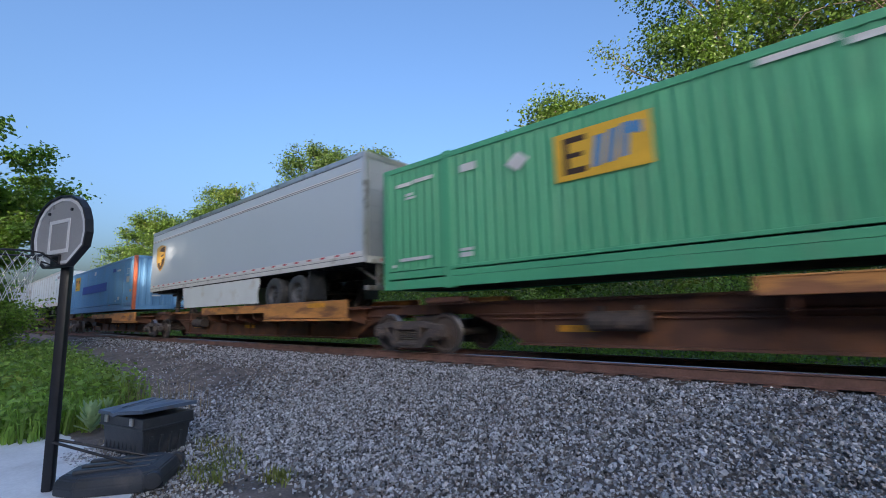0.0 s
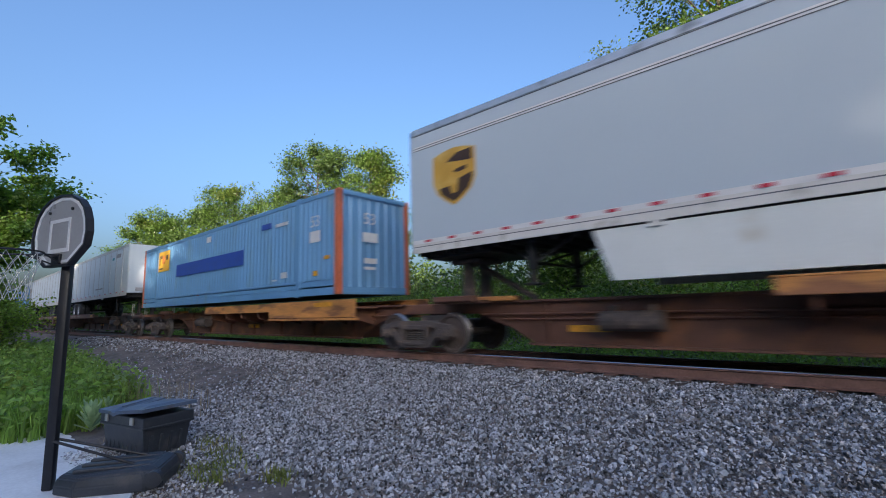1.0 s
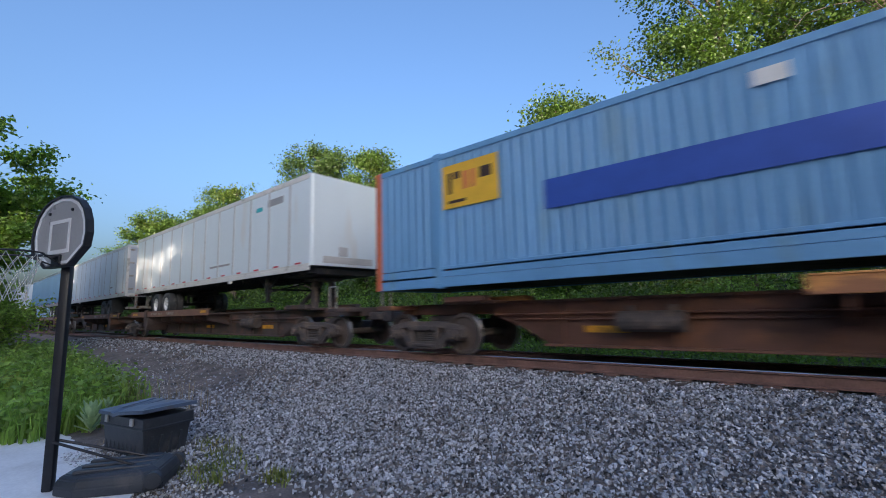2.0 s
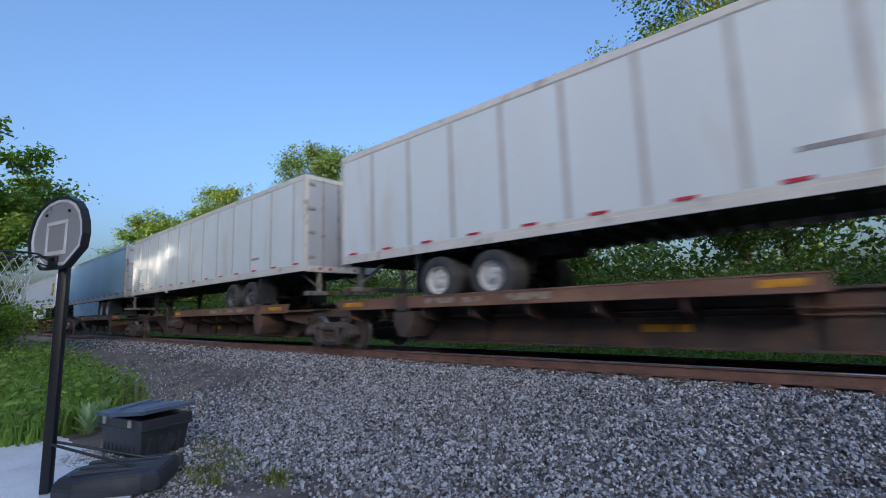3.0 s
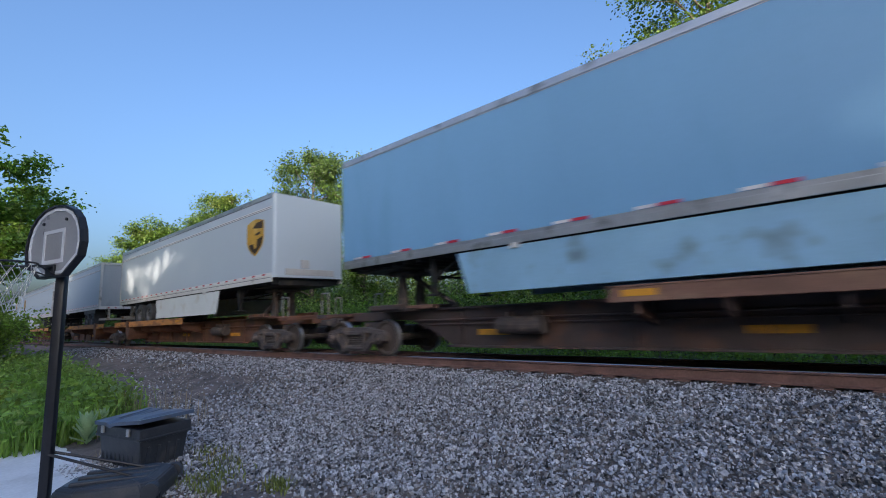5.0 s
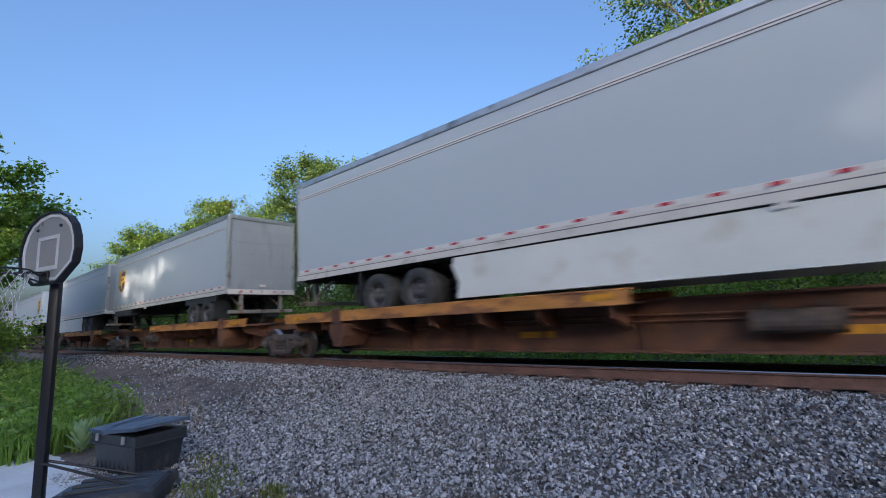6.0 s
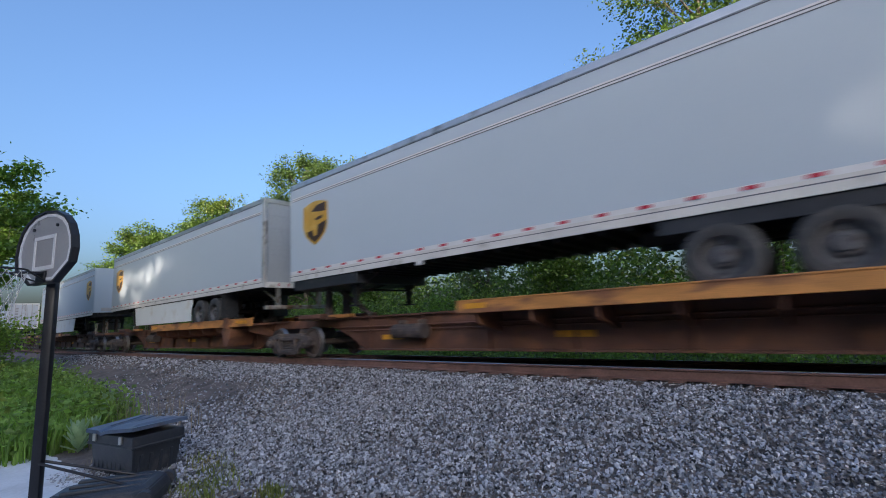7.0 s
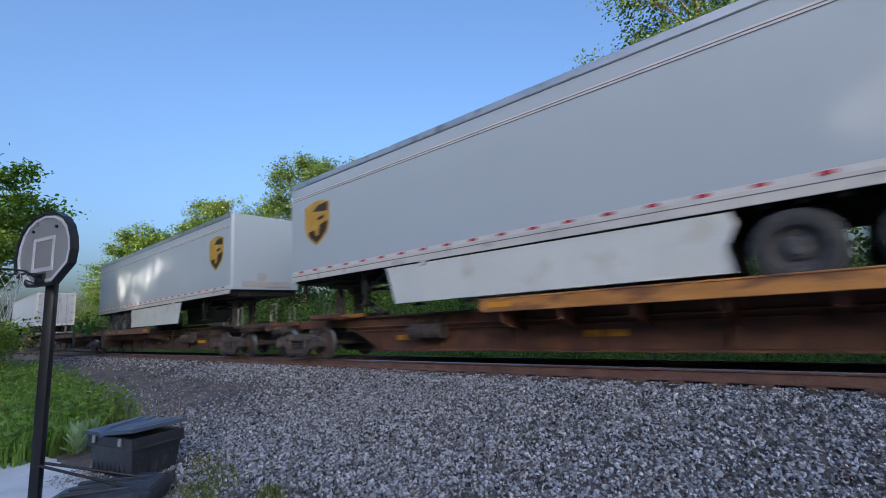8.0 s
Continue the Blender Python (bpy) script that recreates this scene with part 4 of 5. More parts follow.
def train():
    rust = "rust-brown articulated spine car platform with ochre deck edge"
    dark = "dark brown articulated spine car platform carrying a trailer"
    platform(rust, -7.3, 10.1, False, False, True, False, True, "container")
    platform(rust, -24.75, -7.3, False, False, True, False, False)
    platform(rust, -42.1, -24.75, False, False, True, True, False, "container")
    platform(dark, -63.2, -46.4, True, True, False, False, True)
    platform(dark, -80.4, -63.2, False, True, False, False, False)
    platform(dark, -97.4, -80.4, False, True, False, True, False)
    platform(rust, -118.4, -101.6, True, False, False, False, True)
    platform(rust, -135.6, -118.4, False, False, False, False, False)
    platform(rust, -152.7, -135.6, False, False, False, True, False)
    platform(dark, -174.3, -157.0, True, True, False, False, True)
    platform("empty dark spine car platform with no load", -191.5, -174.3, False, True, False, False, False, "none")
    platform(dark, -208.7, -191.5, False, True, False, True, False)
    green_container()
    trailer("pale grey box trailer with shield emblem and white skirt", -24.607, logo=True, stripes=True, skirt=(4.3, 10.75), axles=(11.68, 13.02), tape=1.25)
    blue_container()
    trailer("white box trailer with teal mark and white wheels", -62.27, nose="R", paint="white_panel", hubs="white", rail="white_rail", axles=(11.6, 12.95), ribs=(1.2, 1.25), gear=3.05,
            marks=((2.9, 4.30, 0.42, 0.14, "teal"), (1.6, 4.36, 0.95, 0.22, "grey_mark"), (5.2, 2.72, 1.7, 0.07, "grey_mark")))
    trailer("white ribbed box trailer with grimy seams", -80.183, paint="white_rib", rail="white_rail", ribs=(1.16, 1.308), axles=(11.55, 12.85),
            marks=((1.25, 2.66, 0.55, 0.05, "grey_mark"), (1.3, 2.56, 0.7, 0.05, "grey_mark"), (12.9, 2.72, 0.6, 0.08, "grey_mark"), (2.55, 2.55, 0.18, 0.08, "amber"), (0.35, 2.6, 0.1, 0.05, "grey_mark")))
    trailer("glossy blue box trailer with blue skirt and white wheels", -97.583, paint="blue_panel", hubs="white", rail="alu", skirt=(3.9, 10.75), skirt_paint="blue_skirt", axles=(11.5, 12.83), colour_tape=True, tape=1.35)
    trailer("pale grey box trailer with shield emblem and white skirt", -117.108, nose="R", logo=True, stripes=True, skirt=(4.0, 10.5), axles=(11.55, 12.85))
    trailer("short pale grey box trailer with shield emblem and dark fender", -135.121, length=13.6, logo=True, stripes=True, axles=(10.65, 11.9), fender=True, gear=2.6)
    trailer("pale grey box trailer with shield emblem and white skirt", -152.669, logo=True, stripes=True, skirt=(4.1, 10.7), axles=(11.35, 12.6))
    trailer("pale grey box trailer with shield emblem and white skirt", -172.436, nose="R", logo=True, stripes=True, skirt=(4.5, 10.5), axles=(11.55, 12.85))
    far = trailer("white box trailer with dark marks on its doors", -205.6, length=13.6, paint="white_panel", rail="white_rail", axles=(10.6, 11.9), gear=2.6)
    for k in range(5):
        end_decal(far, 13.63, -0.72, -0.44, 3.1 + 0.3 * k, 3.28 + 0.3 * k, "grey_mark")


ground()
ballast()
track()
train()

# ---- plants ----
def leaf_mesh(name, centres, size, seed, mat, flat=0.35, droop=0.2, spread=1.0):
    """Many small folded leaves, one at each centre."""
    rng = np.random.default_rng(seed)
    c = np.asarray(centres, float)
    n = len(c)
    d = rng.normal(size=(n, 3))
    d[:, 2] = d[:, 2] * (1 - flat) - droop
    d /= np.linalg.norm(d, axis=1)[:, None]
    up = rng.normal(size=(n, 3)) * 0.7 + (0, 0, 1)
    w = np.cross(d, up)
    w /= np.linalg.norm(w, axis=1)[:, None] + 1e-9
    nrm = np.cross(w, d)
    s = size * rng.uniform(0.55, 1.35, n)[:, None]
    tip, base, mid = c + d * s * 0.6, c - d * s * 0.5, c + nrm * s * 0.10
    v = np.stack([base, mid + w * s * 0.36, tip, mid - w * s * 0.36], 1).reshape(-1, 3)
    k = 4 * np.arange(n)[:, None]
    f = np.concatenate([k + (0, 1, 2), k + (0, 2, 3)], 1).reshape(-1, 3)
    me = bpy.data.meshes.new(name)
    me.from_pydata(v, [], f)
    me.materials.append(mat)
    return me


def tubes(name, lines, mat, sides=7):
    """Tapered limbs: each line is rows of (point, radius)."""
    verts, faces = [], []
    for line in lines:
        k = len(verts)
        for i, (p, r) in enumerate(line):
            a, b = line[max(i - 1, 0)][0], line[min(i + 1, len(line) - 1)][0]
            t = Vector(b) - Vector(a)
            q = (t if t.length > 1e-6 else Vector((0, 0, 1))).to_track_quat("Z", "Y")
            for j in range(sides):
                g = 2 * math.pi * j / sides
                verts.append(Vector(p) + q @ Vector((r * math.cos(g), r * math.sin(g), 0)))
        for i in range(len(line) - 1):
            for j in range(sides):
                a, b = k + i * sides + j, k + i * sides + (j + 1) % sides
                faces.append((a, b, b + sides, a + sides))
    return joined(name, verts, faces, mat, True)


def limb(rng, start, way, length, r, steps=5, lift=0.12, wobble=0.18):
    """A crooked branch."""
    p, d, rows = Vector(start), Vector(way).normalized(), []
    for i in range(steps + 1):
        rows.append((p.copy(), r * (1 - 0.8 * i / steps)))
        d = (d + Vector((rng.gauss(0, wobble), rng.gauss(0, wobble), rng.gauss(lift, wobble)))).normalized()
        p = p + d * (length / steps)
    return rows


def tree(label, x, y, height, width, seed, leaves=9000, leaf=0.17, low=0.25, mat="leaf", clump=0.42, lean=0.0, group="trees along the railway", depth=None, trunk_r=None, far=False):
    """A tapered trunk with limbs, and a crown of small leaves in loose clumps with gaps between them."""
    rng = random.Random(seed)
    z0 = ground_z(x, y) - 0.1
    depth = depth or width
    ob = thing("tree", label, "tree", group, m=pose(x, y, z0))
    r0 = trunk_r or 0.012 * height + 0.03
    stem, p = [], Vector((0, 0, 0))
    steps = 9
    for i in range(steps + 1):
        stem.append((p.copy(), r0 * (1 - 0.85 * i / steps) * (1.25 if i == 0 else 1)))
        p = p + Vector((rng.gauss(lean, 0.14) * height / 40, rng.gauss(0, 0.14) * height / 40, height * 0.92 / steps))
    lines, tips = [stem], []
    count = int(12 + height * 1.4)
    for i in range(count):
        f = low + (0.98 - low) * (i + rng.random()) / count
        k = min(int(f * steps), steps - 1)
        base = stem[k][0].lerp(stem[k + 1][0], f * steps - k)
        g = (f - low) / (1 - low)
        reach = 0.5 * (math.sin(math.pi * min(0.12 + 0.86 * g, 1)) ** 0.7) * rng.uniform(0.6, 1.12)
        a = rng.uniform(0, 2 * math.pi)
        way = Vector((math.cos(a) * width, math.sin(a) * depth, 0)) * reach
        way.z = (0.25 + 0.6 * g) * way.length * rng.uniform(0.5, 1.2) + 0.15
        main = limb(rng, base, way, way.length, stem[k][1] * 0.42 + 0.012, 5, 0.05)
        lines.append(main)
        tips.append(main[-1][0])
        for j in (2, 3, 4):
            for _ in range(2):
                side = limb(rng, main[j][0], (rng.gauss(way.x, way.length * 0.7), rng.gauss(way.y, way.length * 0.7), rng.gauss(0.35, 0.35) * way.length), way.length * rng.uniform(0.25, 0.5) + 0.2, main[j][1] * 0.5 + 0.004, 3, 0.06)
                if not far:
                    lines.append(side)
                tips += [side[-1][0], side[2][0]]
    part("trunk", tubes("trunk", lines, M["bark"], 4 if far else 6), None, ob, "grey-brown trunk and limbs")
    nr = np.random.default_rng(seed)
    t = np.array([tuple(v) for v in tips])
    weight = nr.uniform(0.3, 1.7, len(t))
    pick = nr.choice(len(t), leaves, p=weight / weight.sum())
    c = t[pick] + nr.normal(size=(leaves, 3)) * clump * np.array((1, 1, 0.62)) * (0.5 + weight[pick, None] * 0.5)
    part("crown", leaf_mesh("crown", c, leaf, seed, M[mat]), None, ob, "loose leafy crown")
    return ob


def shrub(x, y, height, width, seed, leaves=2500, leaf=0.12, mat="leaf_dark", label="dense green shrub at the edge of the trees"):
    rng = random.Random(seed)
    ob = thing("shrub", label, "shrub", "shrubs along the railway", m=pose(x, y, ground_z(x, y) - 0.05))
    lines, tips = [], []
    for i in range(12):
        a = rng.uniform(0, 2 * math.pi)
        way = (math.cos(a) * width * 0.5 * rng.random(), math.sin(a) * width * 0.5 * rng.random(), height * rng.uniform(0.6, 0.9))
        m = limb(rng, (rng.gauss(0, 0.12), rng.gauss(0, 0.12), 0), way, Vector(way).length, 0.025, 5, 0.1, 0.22)
        lines.append(m)
        tips += [q for q, _ in m[1:]]
        for j in (2, 3, 4):
            s = limb(rng, m[j][0], (rng.gauss(0, 1), rng.gauss(0, 1), rng.gauss(0.5, 0.4)), width * 0.3, 0.012, 3)
            lines.append(s)
            tips += [s[-1][0], s[2][0]]
    part("stem_clump", tubes("stem_clump", lines, M["bark"], 5), None, ob)
    nr = np.random.default_rng(seed)
    t = np.array([tuple(v) for v in tips])
    c = t[nr.integers(0, len(t), leaves)] + nr.normal(size=(leaves, 3)) * (width * 0.13, width * 0.13, height * 0.09)
    c[:, 2] = np.abs(c[:, 2])
    part("foliage", leaf_mesh("foliage", c, leaf, seed, M[mat]), None, ob)
    return ob


def thicket(label, name, n, xs, ys, top, size, seed, mat):
    """Uncountable low growth as one mass of leaves with an uneven top."""
    nr = np.random.default_rng(seed)
    x, y = nr.uniform(*xs, n), nr.uniform(*ys, n)
    h = np.array([top * (0.62 + 0.55 * noise.noise((a * 0.28, b * 0.3, seed)) + 0.3 * noise.noise((a * 1.1, b * 1.1, seed))) for a, b in zip(x, y)])
    z = np.array([ground_z(a, b) for a, b in zip(x, y)]) + np.clip(h, 0.1, None) * nr.random(n) ** 0.75
    return tagged(new(name, leaf_mesh(name, np.stack([x, y, z], 1), size, seed, M[mat], 0.2, 0.1)), label, "undergrowth", kind="stuff")


def blades(name, x, y, lo, hi, seed, mat, label, category, width=0.012, sway=0.35):
    """Grass: bent tapering blades."""
    nr = np.random.default_rng(seed)
    n = len(x)
    z = np.array([ground_z(a, b) for a, b in zip(x, y)]) - 0.01
    h, a = nr.uniform(lo, hi, n), nr.uniform(0, 2 * np.pi, n)
    d = np.stack([np.cos(a), np.sin(a), np.zeros(n)], 1)
    w = np.stack([-np.sin(a), np.cos(a), np.zeros(n)], 1) * width * nr.uniform(0.6, 1.6, n)[:, None]
    b = np.stack([x, y, z], 1)
    bend = h[:, None] * sway * nr.uniform(0.2, 1.3, n)[:, None]
    up = np.array((0, 0, 1.0))
    v = np.stack([b - w, b + w, b + d * bend * 0.3 + up * h[:, None] * 0.55 + w * 0.8, b + d * bend * 0.3 + up * h[:, None] * 0.55 - w * 0.8, b + d * bend + up * h[:, None]], 1).reshape(-1, 3)
    k = 5 * np.arange(n)
    f = [(i, i + 1, i + 2, i + 3) for i in k] + [(i + 3, i + 2, i + 4) for i in k]
    return tagged(new(name, joined(name, v, f, M[mat])), label, category, kind="stuff")


def woods():
    green = "tall leafy green tree with sunlit top"
    # behind the track, tall ones near the camera
    tree("tall leafy tree with open branches against the sky", -2.1, 12.0, 19.0, 7.2, 3, 52000, 0.13, 0.18, "leaf", 0.36, lean=-0.05, trunk_r=0.24)
    tree("slender tree with many thin stems", -0.9, 14.5, 17.0, 7.0, 4, 16000, 0.15, 0.2, "leaf", 0.4)
    tree("tall dark leafy tree", 3.4, 11.5, 17.5, 9.0, 5, 28000, 0.135, 0.12, "leaf", 0.4)
    tree("tall dark leafy tree", 9.5, 12.5, 18.0, 9.0, 6, 12000, 0.22, 0.15, "leaf_dark", 0.5)
    tree("narrow leafy tree with pale yellow-green top", -9.7, 12.5, 12.8, 6.0, 7, 42000, 0.155, 0.05, "leaf", 0.52)
    tree("slim leafy tree with sparse crown", -15.5, 15.0, 10.5, 5.0, 17, 7000, 0.17, 0.15, "leaf_dark", 0.45)
    for i, (x, y, h, w, n, m) in enumerate(((-24.6, 12.0, 14.0, 5.6, 9000, "leaf"), (-31.2, 12.0, 16.0, 8.0, 14000, "leaf_dark"), (-37.5, 13.0, 13.8, 6.0, 6000, "leaf"),
                                            (-45.0, 12.0, 15.4, 9.0, 11000, "leaf"), (-54.5, 13.0, 14.6, 8.0, 6000, "leaf_dark"), (-65.5, 12.0, 14.4, 11.0, 11000, "leaf"),
                                            (-76.0, 13.0, 11.5, 9.0, 5000, "leaf_dark"), (-84.0, 12.0, 13.2, 8.0, 6000, "leaf"), (-97.0, 13.5, 9.5, 9.0, 4000, "leaf_dark"))):
        tree(green, x, y, h, w, 30 + i, int(n * 2.3), 0.18 if x > -50 else 0.26, 0.12, m, 0.36 if x > -50 else 0.46, far=x < -35)
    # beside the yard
    # this crown stands in shade; its sunlit look is painted into the leaf colour
    tree("broad leafy tree overhanging the yard", -28.5, -9.0, 8.9, 9.4, 51, 100000, 0.19, 0.06, "leaf_sunlit", 0.36)
    tree("small tree with fine pale twigs", -32.0, -9.0, 6.5, 5.0, 52, 3500, 0.13, 0.2, "leaf", 0.5)
    # trees further along the line
    for i, (x, y, h) in enumerate(((15.0, 13.0, 16.5), (21.0, 12.0, 17.0))):
        tree("tall dark leafy tree", x, y, h, 8.5, 60 + i, 6000, 0.34, 0.08, "leaf_dark", 0.55, far=True)
    # unseen woods, set behind the yard to keep the low sun off it; young trees under high crowns let one beam through
    rng = random.Random(12)
    gaps = (20.7,)
    for i in range(-14, 40):
        y = -46 - 7 * (i % 2) + rng.uniform(-1.5, 1.5)
        x = -72 + 4.1 * i + (y + 46) * -1.0
        shift = x + (y + 45)
        if min(abs(shift - g) for g in gaps) > 4.6:
            tree("dense leafy tree out of view behind the yard, blocking the sun", x, y, (16.0 if 0 < shift < 15 else 20.5) + rng.uniform(-1.2, 1.2), 9.5, 70 + i, 3300, 0.90, 0.04, "leaf_dark", 0.8, group="woods behind the yard", far=True)
    # unseen low trees and high crowns, added to frame the beam
    for g in gaps:
        for k in (-3.4, 0.0, 3.4):
            tree("young dense tree out of view, placed below the sunbeam", g + k, -45.0, 14.7, 7.0, int(150 + g + k), 3500, 0.6, 0.04, "leaf_dark", 0.6, group="woods behind the yard", far=True)
            tree("tall tree out of view, its high crown placed above the sunbeam", g - 7 + k, -38.0, 21.5, 7.5, int(250 + g + k), 3500, 0.6, 0.70, "leaf_dark", 0.6, group="woods behind the yard", far=True)
    # shrubs behind the far rail
    rng = random.Random(9)
    for i in range(20):
        x = 6.0 - i * 1.75 + rng.uniform(-0.4, 0.4)
        shrub(x, rng.uniform(5.2, 7.2), rng.uniform(1.7, 3.1), rng.uniform(1.8, 2.8), 100 + i, 2800, 0.105, ("leaf", "leaf_sunlit", "weed")[i % 3])
    thicket("low green weeds beside the far rail", "low_weeds", 26000, (-40, 7), (2.7, 5.4), 0.55, 0.09, 201, "weed")
    thicket("dense green thicket under the trees", "thicket", 44000, (-45, 14), (7.0, 16), 4.1, 0.20, 202, "leaf")
    thicket("green woods behind the trees", "back_woods", 38000, (-60, 35), (16, 28), 8.5, 0.34, 205, "leaf_dark")
    thicket("distant green undergrowth along the line", "far_thicket", 20000, (-170, -40), (4.5, 16), 5.0, 0.46, 203, "leaf_dark")
    thicket("green woods closing the view down the line", "far_woods", 18000, (-330, -105), (10, 60), 10.0, 1.0, 204, "leaf")
    shrub(-26.5, -6.7, 2.6, 3.2, 140, 6000, 0.13, "leaf_sunlit", "rounded green bush beside the ballast")
    shrub(-31.0, -7.2, 2.4, 3.4, 141, 4500, 0.13, "weed", "rounded green bush beside the ballast")
    shrub(-22.5, -8.6, 2.0, 2.8, 142, 4500, 0.12, "weed", "rounded green bush beside the ballast")


def yard_plants():
    nr = np.random.default_rng(77)
    n = 60000
    x, y = -8.2 - 24 * nr.random(n) ** 1.25, nr.uniform(-13, -3.2, n)
    edge = -6.45 + 0.48 * np.clip(-x - 8.2, 0, 1.9) + 0.085 * np.clip(-x - 10.1, 0, 30) + 0.2 * np.sin(x * 1.7)
    near = -8.35 - 0.30 * np.clip(-6.5 - y, 0, 9) + 0.15 * np.sin(y * 5)
    keep = (y < edge + nr.normal(0, 0.15, n)) & (x < near)
    blades("tall_grass", x[keep], y[keep], 0.15, 0.62, 78, "weed", "tall green grass and weeds beside the yard", "grass", 0.013)
    k2 = keep & (nr.random(n) < 0.97)
    c = np.stack([x[k2], y[k2], -0.7 + 0.12 + 0.75 * nr.random(k2.sum()) * (0.55 + 0.45 * np.sin(x[k2] * 3.1) * np.sin(y[k2] * 3.7))], 1)
    tagged(new("broadleaf_weeds", leaf_mesh("broadleaf_weeds", c, 0.10, 79, M["weed"])), "broad-leaved green weeds among the grass", "weeds", kind="stuff")
    # dry tufts and yellow-green grass between the stones
    px, py = [], []
    for cx, cy, r, m in ((-5.15, -5.95, 0.16, 190), (-5.75, -5.78, 0.22, 200), (-4.35, -5.78, 0.10, 200), (-4.85, -6.2, 0.10, 90), (-6.2, -5.68, 0.2, 110), (-5.3, -6.25, 0.15, 70)):
        px.append(nr.normal(cx, r, m))
        py.append(nr.normal(cy, r * 0.6, m))
    blades("grass_tufts", np.concatenate(px), np.concatenate(py), 0.03, 0.12, 80, "tuft", "yellow-green grass tufts between the stones", "grass", 0.006, 0.8)
    x, y = nr.uniform(-13, -8.2, 900), nr.uniform(-6.4, -4.6, 900)
    k = y < -6.25 + 0.2 * (-x - 8.2) + 0.3
    blades("dry_grass", x[k], y[k], 0.08, 0.45, 81, "dry", "dry straw-coloured stems at the edge of the weeds", "grass", 0.004, 0.9)
    x, y = nr.uniform(-19, -7.2, 2600), nr.uniform(-5.6, -2.4, 2600)
    k = (y > -5.9 + 0.155 * np.clip(-x - 8.2, 0, 30)) & (nr.random(2600) < 0.35 + 0.65 * (np.sin(x * 1.1 + y * 2.3) > 0))
    blades("fallen_stems", x[k], y[k], 0.02, 0.07, 83, "straw", "fallen pale stems lying on the dirt", "straw", 0.008, 5.5)
    x, y = nr.uniform(-10.2, -7.9, 60), nr.uniform(-5.9, -4.7, 60)
    blades("dry_stalks", x, y, 0.35, 0.75, 84, "dry", "thin dry upright stalks at the edge of the weeds", "grass", 0.004, 0.25)
    x, y = nr.uniform(-7.6, -4.6, 500), nr.uniform(-6.75, -6.0, 500)
    blades("straw", x, y, 0.02, 0.09, 82, "dry", "scattered dry straw on the gravel", "straw", 0.003, 2.2)
    for x, y, s in ((-8.35, -6.5, 0.7), (-10.9, -5.55, 0.8), (-9.0, -6.2, 0.6)):
        ob = thing("mullein", "pale woolly mullein rosette among the weeds", "plant", "mullein plants", m=pose(x, y, ground_z(x, y)))
        rng = random.Random(int(-x * 10))
        for k in range(22):
            a, up = k * 2.4, 0.45 + 0.09 * k
            ln = s * (0.30 - 0.006 * k)
            bm = bmesh.new()
            rows = []
            for i in range(5):
                f = i / 4
                d = ln * f
                w = s * 0.062 * math.sin(math.pi * min(0.12 + 0.8 * f, 1))
                z = s * 0.02 + 0.012 * k * s + d * up - 0.4 * d * d * (1.2 - up)
                rows.append((bm.verts.new((d, -w, z + 0.03 * s)), bm.verts.new((d, 0, z)), bm.verts.new((d, w, z + 0.03 * s))))
            for i in range(4):
                for j in range(2):
                    bm.faces.new((rows[i][j], rows[i + 1][j], rows[i + 1][j + 1], rows[i][j + 1]))
            part("leaf", bm, M["mullein"], ob, smooth=True, m=pose(0, 0, 0, 0, 0, math.degrees(a)))


# ---- the yard ----
def pad():
    bm = bmesh.new()
    rng = random.Random(3)
    edge = [(-9.6, -7.05), (-8.6, -6.75), (-8.0, -6.72), (-7.3, -6.62), (-6.6, -6.68), (-5.9, -6.72), (-5.2, -6.78), (-4.6, -6.95), (-4.2, -7.3), (-4.0, -8.0), (-3.9, -9.5), (-3.9, -15.0), (-12.5, -15.0), (-11.8, -10.0), (-10.6, -7.6)]
    fine = []
    for i, (a, b) in enumerate(zip(edge, edge[1:] + edge[:1])):
        for k in range(6):
            t = k / 6
            fine.append((a[0] + (b[0] - a[0]) * t + rng.uniform(-0.03, 0.03), a[1] + (b[1] - a[1]) * t + rng.uniform(-0.03, 0.03)))
    top = [bm.verts.new((x, y, -0.715)) for x, y in fine]
    low = [bm.verts.new((x, y, -0.86)) for x, y in fine]
    bm.faces.new(top)
    n = len(fine)
    for i in range(n):
        bm.faces.new((top[i], low[i], low[(i + 1) % n], top[(i + 1) % n]))
    bmesh.ops.recalc_face_normals(bm, faces=bm.faces)
    tagged(new("pavement", mesh_of("pavement", bm, M["pad"])), "pale grey concrete pad with a ragged edge", "pavement", kind="structure")
    tagged(new("chippings", stone_mesh("chippings", 2600, (-7.4, -4.2), (-7.0, -6.2), 0.035, 61, M["chip"])), "pale stone chippings along the pad", "gravel", kind="stuff")


